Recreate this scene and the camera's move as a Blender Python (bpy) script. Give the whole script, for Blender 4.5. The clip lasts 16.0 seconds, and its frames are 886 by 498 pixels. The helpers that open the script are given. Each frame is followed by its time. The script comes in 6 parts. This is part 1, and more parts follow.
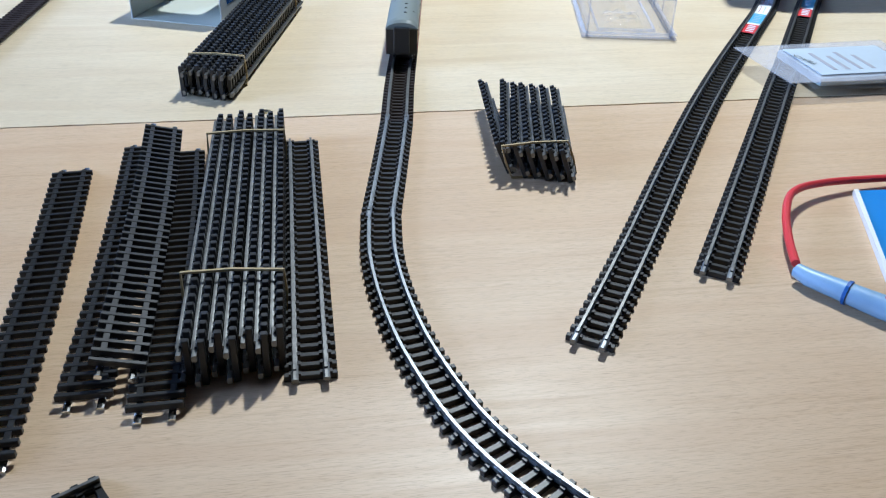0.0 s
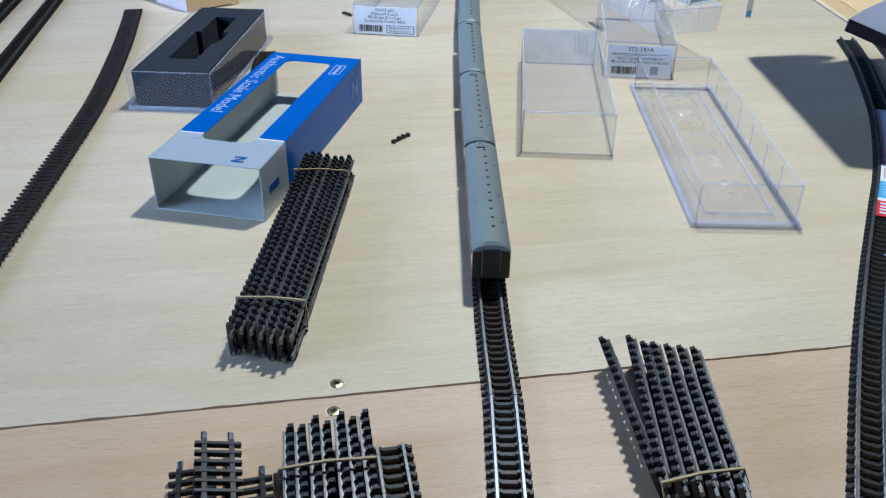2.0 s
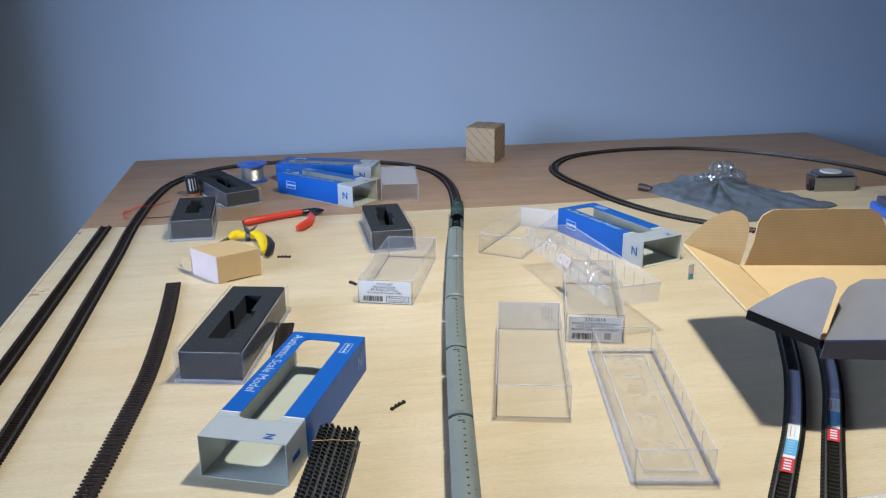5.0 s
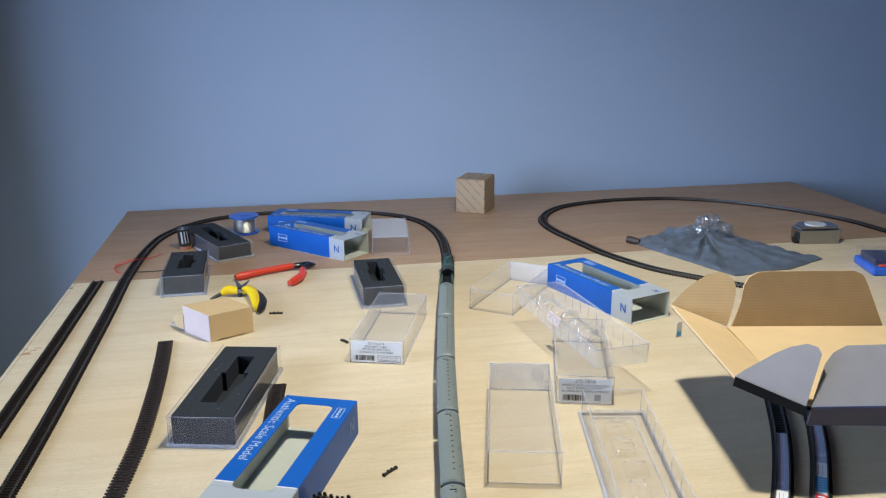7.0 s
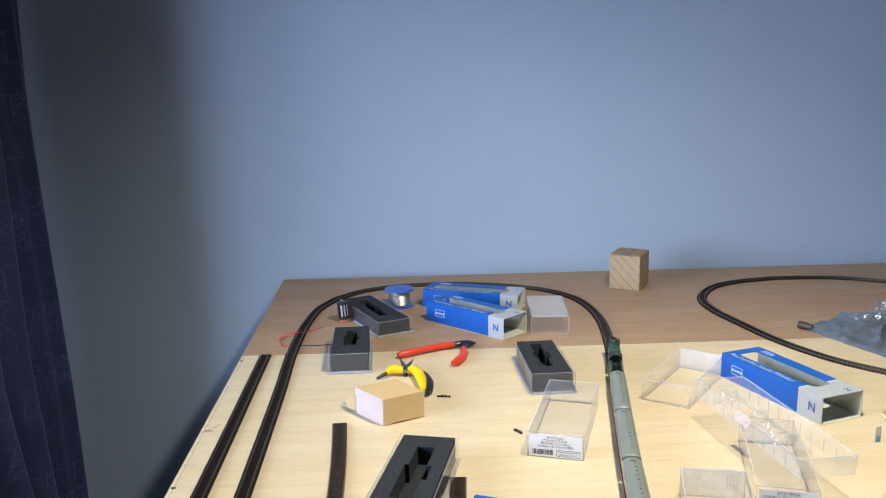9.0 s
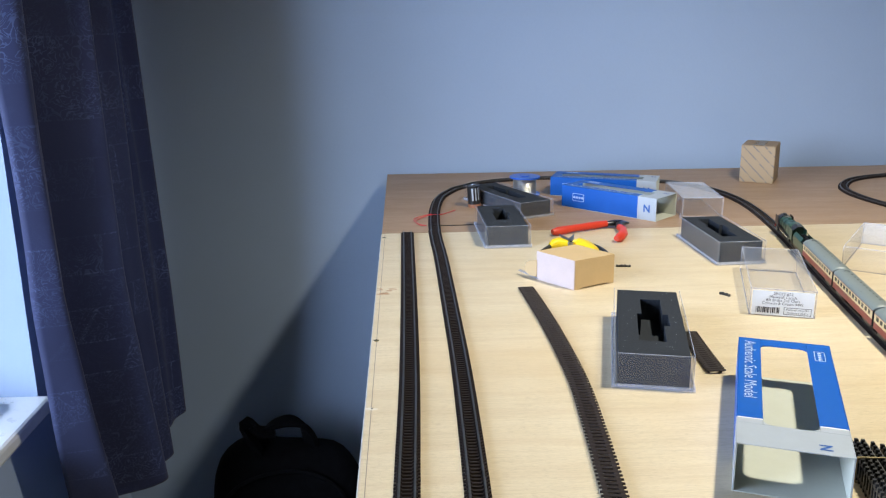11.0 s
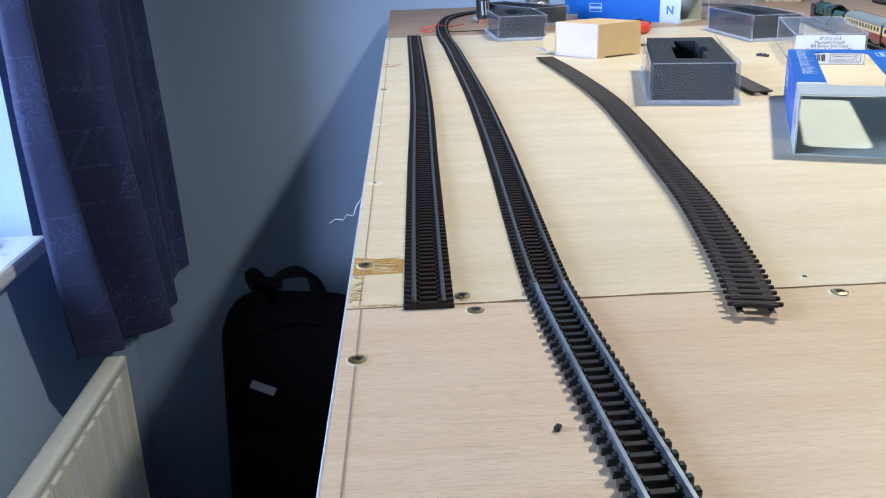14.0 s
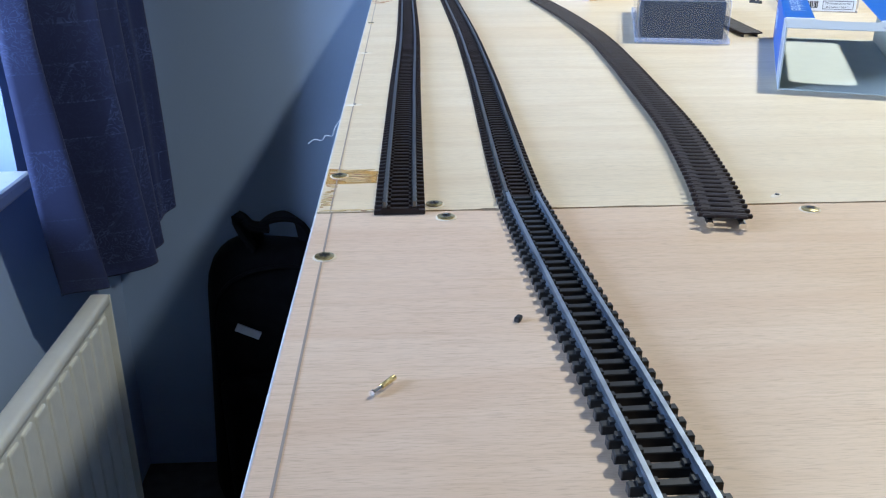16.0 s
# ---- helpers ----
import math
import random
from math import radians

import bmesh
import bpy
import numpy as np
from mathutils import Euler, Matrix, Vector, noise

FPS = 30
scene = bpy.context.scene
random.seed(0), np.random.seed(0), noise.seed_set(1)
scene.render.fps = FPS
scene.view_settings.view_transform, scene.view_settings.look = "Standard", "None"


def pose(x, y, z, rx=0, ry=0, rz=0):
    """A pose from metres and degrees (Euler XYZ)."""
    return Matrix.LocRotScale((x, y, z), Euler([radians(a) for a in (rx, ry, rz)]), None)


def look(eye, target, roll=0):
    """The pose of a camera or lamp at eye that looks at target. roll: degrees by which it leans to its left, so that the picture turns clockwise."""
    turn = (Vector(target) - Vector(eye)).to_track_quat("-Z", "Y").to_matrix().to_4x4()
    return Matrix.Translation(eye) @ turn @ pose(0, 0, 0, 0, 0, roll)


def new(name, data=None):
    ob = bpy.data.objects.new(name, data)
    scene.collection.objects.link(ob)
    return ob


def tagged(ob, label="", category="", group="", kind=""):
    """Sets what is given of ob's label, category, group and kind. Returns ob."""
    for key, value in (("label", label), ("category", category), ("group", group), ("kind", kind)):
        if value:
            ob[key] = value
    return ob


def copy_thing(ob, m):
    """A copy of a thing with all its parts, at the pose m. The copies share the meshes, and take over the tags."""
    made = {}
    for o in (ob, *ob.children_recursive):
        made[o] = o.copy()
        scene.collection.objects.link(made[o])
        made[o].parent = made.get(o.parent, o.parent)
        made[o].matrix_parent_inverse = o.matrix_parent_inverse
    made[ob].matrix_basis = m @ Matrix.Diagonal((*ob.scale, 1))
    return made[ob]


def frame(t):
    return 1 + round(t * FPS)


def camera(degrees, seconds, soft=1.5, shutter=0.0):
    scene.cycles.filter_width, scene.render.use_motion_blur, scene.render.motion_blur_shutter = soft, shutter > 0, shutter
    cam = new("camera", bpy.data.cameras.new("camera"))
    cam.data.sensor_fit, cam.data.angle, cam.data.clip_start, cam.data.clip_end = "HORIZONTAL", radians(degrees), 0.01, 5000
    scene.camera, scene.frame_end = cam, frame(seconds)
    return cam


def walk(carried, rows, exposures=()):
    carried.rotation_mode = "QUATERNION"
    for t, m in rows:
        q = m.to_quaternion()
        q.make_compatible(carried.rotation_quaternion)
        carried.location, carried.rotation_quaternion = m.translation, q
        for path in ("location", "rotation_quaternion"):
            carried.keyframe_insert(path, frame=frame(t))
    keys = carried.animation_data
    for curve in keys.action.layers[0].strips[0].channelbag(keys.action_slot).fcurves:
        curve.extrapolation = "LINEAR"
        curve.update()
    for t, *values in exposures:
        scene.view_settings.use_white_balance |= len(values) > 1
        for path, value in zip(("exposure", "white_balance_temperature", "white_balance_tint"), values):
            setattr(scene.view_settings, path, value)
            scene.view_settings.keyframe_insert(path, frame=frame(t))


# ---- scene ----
cam = camera(54.2, 16.0, soft=1.2)
PATH = [
    (0, (0.3473, -0.4222, 0.1795), (0.6112, 1.2563, -0.8753), 1.34),
    (0.5, (0.3318, -0.3935, 0.2115), (0.595, 1.2828, -0.8471), 1.35),
    (1, (0.3209, -0.3459, 0.2136), (0.5928, 1.3287, -0.8456), 1.09),
    (1.5, (0.3216, -0.3105, 0.2182), (0.5957, 1.368, -0.8341), 0.76),
    (2, (0.3176, -0.2774, 0.2372), (0.5935, 1.4111, -0.7985), 0.54),
    (2.5, (0.3161, -0.2784, 0.2618), (0.605, 1.4516, -0.6994), 0.60),
    (3, (0.3163, -0.3127, 0.3002), (0.6148, 1.493, -0.5063), 0.34),
    (3.5, (0.3103, -0.3488, 0.3301), (0.6011, 1.4982, -0.3796), -0.33),
    (4, (0.3134, -0.3712, 0.3325), (0.6086, 1.4893, -0.3392), -0.59),
    (6.5, (0.309, -0.3782, 0.3631), (0.6328, 1.5152, -0.1938), -0.33),
    (7, (0.3095, -0.3795, 0.3676), (0.6424, 1.5172, -0.1724), -0.42),
    (7.5, (0.3143, -0.3859, 0.3701), (0.6444, 1.5137, -0.1614), -0.72),
    (8, (0.3075, -0.3768, 0.3909), (0.6465, 1.5284, -0.1143), -0.89),
    (8.5, (0.2799, -0.348, 0.419), (0.559, 1.5854, -0.0101), -0.23),
    (9, (0.2389, -0.3499, 0.4034), (0.3227, 1.604, -0.0153), -0.99),
    (9.2, (0.1982, -0.3605, 0.3937), (0.2741, 1.5975, -0.0069), -0.76),
    (11.3, (0.0295, -0.2792, 0.2512), (0.1144, 1.6441, -0.2908), -0.55),
    (11.5, (0.0281, -0.2904, 0.2319), (0.1091, 1.629, -0.3243), -0.30),
    (12, (0.0346, -0.2941, 0.2174), (0.1067, 1.6079, -0.397), -0.84),
    (12.5, (0.0297, -0.2929, 0.2155), (0.0854, 1.6069, -0.4071), -1.95),
    (13, (0.025, -0.2859, 0.1925), (0.0793, 1.6148, -0.4274), -2.55),
    (13.5, (0.0214, -0.2704, 0.1385), (0.0758, 1.6239, -0.5008), -2.38),
    (14, (0.0238, -0.2649, 0.1148), (0.0869, 1.6164, -0.5611), -2.05),
    (14.5, (0.0273, -0.2636, 0.0998), (0.0938, 1.6034, -0.6144), -1.37),
    (15, (0.0273, -0.2635, 0.1016), (0.0994, 1.5967, -0.6294), -0.68),
    (15.5, (0.0297, -0.2673, 0.1028), (0.104, 1.5833, -0.6519), -0.37),
    (16, (0.0299, -0.2705, 0.0982), (0.1097, 1.5757, -0.6668), -0.33),
]
walk(cam, [(t, look(eye, target, roll)) for t, eye, target, roll in PATH],
     exposures=[(0, 0.08, 5500, 10), (0.5, -0.04, 5450, 10), (1, -0.22, 5450, 10), (1.5, -0.34, 5350, 10), (2.5, -0.49, 5380, 10), (3.2, -0.50, 5580, 10), (4.2, -0.34, 6250, 10), (6.5, -0.32, 6700, 10), (8, -0.32, 6850, 10), (9.2, 0.05, 7500, 10), (11.3, 0.02, 7100, 10), (14, 0.15, 6350, 10), (16, 0.15, 5850, 10)])

# ---- world and lights ----
world = bpy.data.worlds.new("world")
scene.world = world
world.use_nodes = True
wn = world.node_tree
sky = wn.nodes.new("ShaderNodeTexSky")
sky.sky_type, sky.sun_disc = "NISHITA", False
sky.sun_elevation, sky.sun_rotation = radians(35), radians(200)
wn.links.new(sky.outputs[0], wn.nodes["Background"].inputs[0])
wn.nodes["Background"].inputs[1].default_value = 0.05

LAMP = (0.565, 0.37, 0.81)


def area_light(name, m, sx, sy, watts, colour):
    d = bpy.data.lights.new(name, "AREA")
    d.shape, d.size, d.size_y, d.energy, d.color = "RECTANGLE", sx, sy, watts, colour
    ob = new(name, d)
    ob.matrix_world = m
    return ob


lamp_data = bpy.data.lights.new("ceiling_lamp_light", "SPOT")
lamp_data.energy, lamp_data.shadow_soft_size, lamp_data.color = 40.0, 0.03, (0.975, 0.975, 0.88)
lamp_data.spot_size, lamp_data.spot_blend = radians(158), 0.9
lamp_light = new("ceiling_lamp_light", lamp_data)
lamp_light.matrix_world = pose(*LAMP, -4, 2, 0)
area_light("window_daylight", look((-2.5, -0.74, 0.80), (0.0, 0.6, 0.1)), 3.4, 1.6, 352.0, (0.49, 0.66, 1.0))


# ---- materials ----
def material(name, colour, rough=0.5, metal=0.0, spec=0.5):
    m = bpy.data.materials.new(name)
    m.use_nodes = True
    b = m.node_tree.nodes["Principled BSDF"]
    b.inputs["Base Color"].default_value = (*colour, 1)
    b.inputs["Roughness"].default_value = rough
    b.inputs["Metallic"].default_value = metal
    b.inputs["Specular IOR Level"].default_value = spec
    return m


def node(m, kind, **inputs):
    n = m.node_tree.nodes.new("ShaderNode" + kind)
    for k, v in inputs.items():
        n.inputs[k.replace("_", " ")].default_value = v
    return n


def wire(m, a, b):
    m.node_tree.links.new(a, b)


def bsdf(m):
    return m.node_tree.nodes["Principled BSDF"]


def coords(m, scale, turn=0.0):
    c = node(m, "TexCoord")
    p = node(m, "Mapping")
    p.inputs["Scale"].default_value = scale
    p.inputs["Rotation"].default_value = (0, 0, turn)
    wire(m, c.outputs["Object"], p.inputs[0])
    return p.outputs[0]


def ramp(m, fac, stops):
    r = node(m, "ValToRGB")
    e = r.color_ramp.elements
    while len(e) < len(stops):
        e.new(0.5)
    for el, (pos, col) in zip(e, stops):
        el.position, el.color = pos, (*col, 1)
    wire(m, fac, r.inputs[0])
    return r.outputs[0]


def mixed(m, fac, a, b, kind="MIX"):
    n = node(m, "Mix")
    n.data_type, n.blend_type = "RGBA", kind
    for sock, v in ((n.inputs[0], fac), (n.inputs[6], a), (n.inputs[7], b)):
        if hasattr(v, "is_linked"):
            wire(m, v, sock)
        elif isinstance(v, tuple):
            sock.default_value = (*v, 1)
        else:
            sock.default_value = v
    return n.outputs[2]


def bump(m, height, strength, distance=0.001):
    b = node(m, "Bump", Strength=strength, Distance=distance)
    wire(m, height, b.inputs["Height"])
    wire(m, b.outputs[0], bsdf(m).inputs["Normal"])


def grained(name, colour, rough=0.5, metal=0.0, spec=0.5, scale=60.0, amount=0.12, relief=0.1, rscale=400.0):
    """A plain colour with two scales of unevenness and a fine relief."""
    m = material(name, colour, rough, metal, spec)
    v = coords(m, (1, 1, 1))
    n1 = node(m, "TexNoise", Scale=scale, Detail=4.0)
    n2 = node(m, "TexNoise", Scale=rscale, Detail=3.0)
    wire(m, v, n1.inputs["Vector"])
    wire(m, v, n2.inputs["Vector"])
    dark = tuple(c * (1 - amount) for c in colour)
    light = tuple(min(1, c * (1 + amount)) for c in colour)
    c1 = ramp(m, n1.outputs[0], [(0.3, dark), (0.7, light)])
    wire(m, mixed(m, 0.25, c1, ramp(m, n2.outputs[0], [(0.3, dark), (0.7, light)])), bsdf(m).inputs["Base Color"])
    r = node(m, "MapRange")
    r.inputs["To Min"].default_value, r.inputs["To Max"].default_value = max(0.03, rough - 0.08), min(1, rough + 0.08)
    wire(m, n1.outputs[0], r.inputs[0])
    wire(m, r.outputs[0], bsdf(m).inputs["Roughness"])
    if relief:
        bump(m, n2.outputs[0], relief, 0.0004)
    return m


def plywood(name, base, dark, light, seed, rough=0.42, tan_shift=0.0):
    """Rotary-cut veneer: long soft figure across the sheet, fine pores, faint stains."""
    m = material(name, base, rough)
    v = coords(m, (1, 1, 1))
    shift = node(m, "VectorMath")
    shift.operation = "ADD"
    shift.inputs[1].default_value = (seed, seed * 0.7, 0)
    wire(m, v, shift.inputs[0])

    def stretched(sx, sy, scale, detail):
        p = node(m, "Mapping")
        p.inputs["Scale"].default_value = (sx, sy, 1)
        wire(m, shift.outputs[0], p.inputs[0])
        n = node(m, "TexNoise", Scale=scale, Detail=detail, Roughness=0.6, Distortion=0.4)
        wire(m, p.outputs[0], n.inputs["Vector"])
        return n.outputs[0]

    figure = stretched(1.0, 7.0, 2.2, 5.0)
    grain = stretched(1.2, 26.0, 9.0, 6.0)
    pores = stretched(5.0, 85.0, 40.0, 5.0)
    fibre = stretched(2.0, 46.0, 16.0, 5.0)
    mottle = stretched(1.0, 1.6, 16.0, 5.0)
    stain = stretched(1.0, 1.0, 5.0, 4.0)
    col = ramp(m, figure, [(0.12, dark), (0.5, base), (0.88, light)])
    col = mixed(m, ramp(m, grain, [(0.42, (0, 0, 0)), (0.70, (0.42, 0.42, 0.42))]), col, dark)
    col = mixed(m, ramp(m, pores, [(0.50, (0, 0, 0)), (0.68, (0.72, 0.72, 0.72))]), col, tuple(c * 0.66 for c in dark))
    col = mixed(m, ramp(m, fibre, [(0.52, (0, 0, 0)), (0.68, (0.46, 0.46, 0.46))]), col, tuple(c * 0.80 for c in dark))
    col = mixed(m, ramp(m, mottle, [(0.40, (0, 0, 0)), (0.75, (0.30, 0.30, 0.30))]), col, tuple(c * 1.06 for c in light))
    col = mixed(m, ramp(m, stain, [(0.50, (0, 0, 0)), (0.75, (0.42, 0.42, 0.42))]), col, (base[0] * 0.92, base[1] * 0.80, base[2] * 0.62))
    ring = node(m, "TexWave", Scale=5.0, Distortion=6.0, Detail=2.0)
    ring.bands_direction = "Y"
    ring.inputs["Detail Scale"].default_value = 1.8
    squeeze = node(m, "Mapping")
    squeeze.inputs["Scale"].default_value = (0.45, 1.5, 1)
    wire(m, shift.outputs[0], squeeze.inputs[0])
    wire(m, squeeze.outputs[0], ring.inputs["Vector"])
    late = mixed(m, 1.0, ramp(m, ring.outputs[0], [(0.72, (0, 0, 0)), (0.97, (0.26, 0.26, 0.26))]), ramp(m, mottle, [(0.34, (0, 0, 0)), (0.56, (1, 1, 1))]), "MULTIPLY")
    col = mixed(m, late, col, (dark[0] * 0.92, dark[1] * 0.85, dark[2] * 0.80))
    if tan_shift:
        # the veneer turns from pinkish to tan towards the middle of the sheet; daylight's tint near the edge is painted
        # in too
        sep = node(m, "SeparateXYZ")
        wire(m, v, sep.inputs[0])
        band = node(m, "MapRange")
        band.inputs["To Max"].default_value = tan_shift
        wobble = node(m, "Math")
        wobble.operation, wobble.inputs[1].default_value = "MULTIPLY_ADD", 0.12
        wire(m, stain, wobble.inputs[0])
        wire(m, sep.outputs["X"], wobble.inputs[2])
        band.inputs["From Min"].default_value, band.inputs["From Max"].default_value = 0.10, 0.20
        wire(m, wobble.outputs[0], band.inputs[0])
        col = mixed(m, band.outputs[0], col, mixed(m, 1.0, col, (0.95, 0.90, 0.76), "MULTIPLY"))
    wire(m, col, bsdf(m).inputs["Base Color"])
    r = node(m, "MapRange")
    r.inputs["To Min"].default_value, r.inputs["To Max"].default_value = rough - 0.06, rough + 0.14
    wire(m, grain, r.inputs[0])
    wire(m, r.outputs[0], bsdf(m).inputs["Roughness"])
    bump(m, grain, 0.12, 0.0005)
    return m


def clear(name, tint=(0.95, 0.96, 0.98), rough=0.06, haze=0.03, haze_colour=(0.75, 0.8, 0.9), gloss=0.025, relief=0.15):
    """Thin clear plastic: lets light through, mirrors more at a glancing view, slightly hazed by scuffs."""
    m = bpy.data.materials.new(name)
    m.use_nodes = True
    nt = m.node_tree
    nt.nodes.remove(nt.nodes["Principled BSDF"])
    out = nt.nodes["Material Output"]
    tr = node(m, "BsdfTransparent")
    tr.inputs[0].default_value = (*tint, 1)
    gl = node(m, "BsdfGlossy", Roughness=rough)
    df = node(m, "BsdfDiffuse")
    df.inputs[0].default_value = (*haze_colour, 1)
    v = coords(m, (1, 1, 1))
    n = node(m, "TexNoise", Scale=90.0, Detail=5.0)
    wire(m, v, n.inputs["Vector"])
    h = node(m, "MapRange")
    h.inputs["From Min"].default_value, h.inputs["From Max"].default_value = 0.35, 0.75
    h.inputs["To Min"].default_value, h.inputs["To Max"].default_value = haze * 0.8, haze * 1.25
    wire(m, n.outputs[0], h.inputs[0])
    mx1 = node(m, "MixShader")
    wire(m, h.outputs[0], mx1.inputs[0])
    wire(m, tr.outputs[0], mx1.inputs[1])
    wire(m, df.outputs[0], mx1.inputs[2])
    lw = node(m, "LayerWeight", Blend=0.5)
    pw = node(m, "Math")
    pw.operation, pw.inputs[1].default_value = "POWER", 4.0
    wire(m, lw.outputs["Facing"], pw.inputs[0])
    fr = node(m, "MapRange")
    fr.inputs["To Min"].default_value, fr.inputs["To Max"].default_value = gloss, 0.38
    wire(m, pw.outputs[0], fr.inputs[0])
    bp = node(m, "Bump", Strength=relief, Distance=0.001)
    n3 = node(m, "TexNoise", Scale=25.0, Detail=2.0)
    wire(m, v, n3.inputs["Vector"])
    wire(m, n3.outputs[0], bp.inputs["Height"])
    wire(m, bp.outputs[0], gl.inputs["Normal"])
    mx2 = node(m, "MixShader")
    wire(m, fr.outputs[0], mx2.inputs[0])
    wire(m, mx1.outputs[0], mx2.inputs[1])
    wire(m, gl.outputs[0], mx2.inputs[2])
    wire(m, mx2.outputs[0], out.inputs[0])
    return m


PLY_MID = plywood("birch_veneer", (0.66, 0.55, 0.38), (0.56, 0.45, 0.29), (0.73, 0.63, 0.47), 1.3)
PLY_FRONT = plywood("pink_veneer", (0.63, 0.475, 0.345), (0.54, 0.375, 0.25), (0.67, 0.54, 0.42), 5.1, tan_shift=0.8)
PLY_FAR = plywood("brown_veneer", (0.40, 0.262, 0.168), (0.31, 0.19, 0.11), (0.47, 0.32, 0.21), 9.7, 0.5)
TAG_GREY = grained("grey_label_cloth", (0.42, 0.43, 0.45), 0.7)
PLY_CORE = grained("brown_inner_ply", (0.24, 0.135, 0.07), 0.8, amount=0.35, scale=120.0)
PLY_EDGE = grained("ply_edge", (0.62, 0.55, 0.45), 0.7, amount=0.2)
EDGE_WHITE = grained("chalky_white_edge", (0.60, 0.59, 0.58), 0.8, amount=0.15)
FILLER = grained("wood_filler", (0.70, 0.63, 0.52), 0.75, amount=0.08)
TIMBER = grained("timber", (0.55, 0.42, 0.27), 0.6)
WALL = grained("wall_paint", (0.375, 0.475, 0.63), 0.85, scale=3.0, amount=0.04, relief=0.25, rscale=220.0)
# the ceiling stays out of view; its grey is set low to weaken bounced light
CEIL = grained("ceiling_paint", (0.32, 0.32, 0.31), 0.9, scale=3.0, amount=0.03)
CARPET = grained("carpet", (0.10, 0.09, 0.085), 0.95, scale=40.0, amount=0.3, relief=0.6)
WHITE_GLOSS = grained("white_gloss_paint", (0.80, 0.80, 0.78), 0.3, amount=0.03, relief=0.03)
RADIATOR = grained("radiator_enamel", (0.80, 0.775, 0.66), 0.35, amount=0.04, relief=0.02)
SLEEPER = grained("black_sleeper_plastic", (0.019, 0.0190, 0.0190), 0.40, spec=0.40, amount=0.3, scale=300.0)
SLEEPER_BROWN = grained("brown_sleeper_plastic", (0.022, 0.0145, 0.0125), 0.5, spec=0.25, amount=0.3, scale=300.0)
RAIL = grained("nickel_silver_rail", (0.24, 0.255, 0.27), 0.42, 1.0, amount=0.15, scale=200.0)
# paler, bluer copy of RAIL: the daylight it mirrors is put into the colour
RAIL_DAYLIT = grained("daylit_nickel_silver_rail", (0.40, 0.45, 0.51), 0.38, 1.0, amount=0.12, scale=200.0)
RAIL_FLEX = grained("dull_flexible_rail", (0.20, 0.20, 0.195), 0.42, 1.0, amount=0.2, scale=200.0)
# darker grey than RAIL, for the spare straights and bundles
RAIL_DULL = grained("dark_grey_rail", (0.17, 0.172, 0.17), 0.46, 1.0, amount=0.25, scale=200.0)
RAIL_DARK = grained("dull_rail", (0.10, 0.09, 0.085), 0.4, 0.8, amount=0.2, scale=200.0)
CHROME = grained("bright_metal", (0.75, 0.75, 0.73), 0.18, 1.0, amount=0.06)
BRASS = grained("brass_plated_steel", (0.74, 0.60, 0.30), 0.24, 0.9, amount=0.2, scale=500.0, relief=0.5, rscale=700.0)
GREEN = grained("locomotive_green", (0.010, 0.050, 0.030), 0.34, spec=0.6, amount=0.15, relief=0.04)
BLACK = grained("satin_black", (0.012, 0.012, 0.013), 0.38, amount=0.2, relief=0.05)
COAL = grained("coal", (0.010, 0.010, 0.012), 0.18, spec=0.8, amount=0.5, relief=0.4)
ROOF_GREY = grained("roof_grey", (0.165, 0.190, 0.178), 0.45, amount=0.05, relief=0.05)
CRIMSON = grained("crimson", (0.21, 0.018, 0.02), 0.4, amount=0.1)
CREAM = grained("cream_paint", (0.62, 0.47, 0.25), 0.45, amount=0.06)
RED_BEAM = grained("buffer_red", (0.42, 0.02, 0.02), 0.4)
WINDOW_DARK = material("coach_glazing", (0.02, 0.022, 0.025), 0.12)
BLUE_CARD = grained("blue_printed_card", (0.0005, 0.090, 0.40), 0.42, spec=0.26, amount=0.05, relief=0.03)
SILVER_CARD = grained("silver_grey_card", (0.42, 0.46, 0.50), 0.34, 0.15, amount=0.04, relief=0.03)
INNER_CARD = grained("pale_grey_card", (0.50, 0.52, 0.46), 0.75, amount=0.04, relief=0.08)
WHITE_INK = material("white_print", (0.72, 0.76, 0.82), 0.5)
PALE_INK = material("pale_blue_print", (0.40, 0.52, 0.74), 0.5)
SIDE_INK = material("dull_blue_print", (0.10, 0.22, 0.46), 0.5)
NAVY_INK = material("navy_print", (0.012, 0.095, 0.35), 0.5)
BLACK_INK = material("black_print", (0.03, 0.03, 0.035), 0.6)
PAPER = grained("white_label_paper", (0.78, 0.79, 0.80), 0.6, amount=0.02, relief=0.05)
FOAM = grained("charcoal_foam", (0.024, 0.028, 0.035), 0.88, spec=0.2, scale=500.0, amount=0.32, relief=0.6, rscale=900.0)
CLEAR = clear("clear_plastic", (0.993, 0.993, 0.996), 0.05, 0.022)
CLEAR_EDGE = clear("clear_plastic_edge", (0.95, 0.955, 0.98), 0.1, 0.19, (0.86, 0.89, 0.98))
FROSTED = clear("hazed_plastic", (0.94, 0.95, 0.98), 0.2, 0.22, (0.86, 0.89, 0.96))
BLISTER = clear("blister_plastic", (0.985, 0.985, 0.985), 0.04, 0.11, (0.94, 0.94, 0.96), 0.10, 0.9)
KRAFT_RIB = grained("ribbed_kraft_cardboard", (0.47, 0.33, 0.17), 0.8, amount=0.08, scale=40.0, relief=0.2)
kw = node(KRAFT_RIB, "TexWave", Scale=110.0, Distortion=1.0, Detail=2.0)
kw.bands_direction = "Z"
wire(KRAFT_RIB, coords(KRAFT_RIB, (1, 1, 1)), kw.inputs["Vector"])
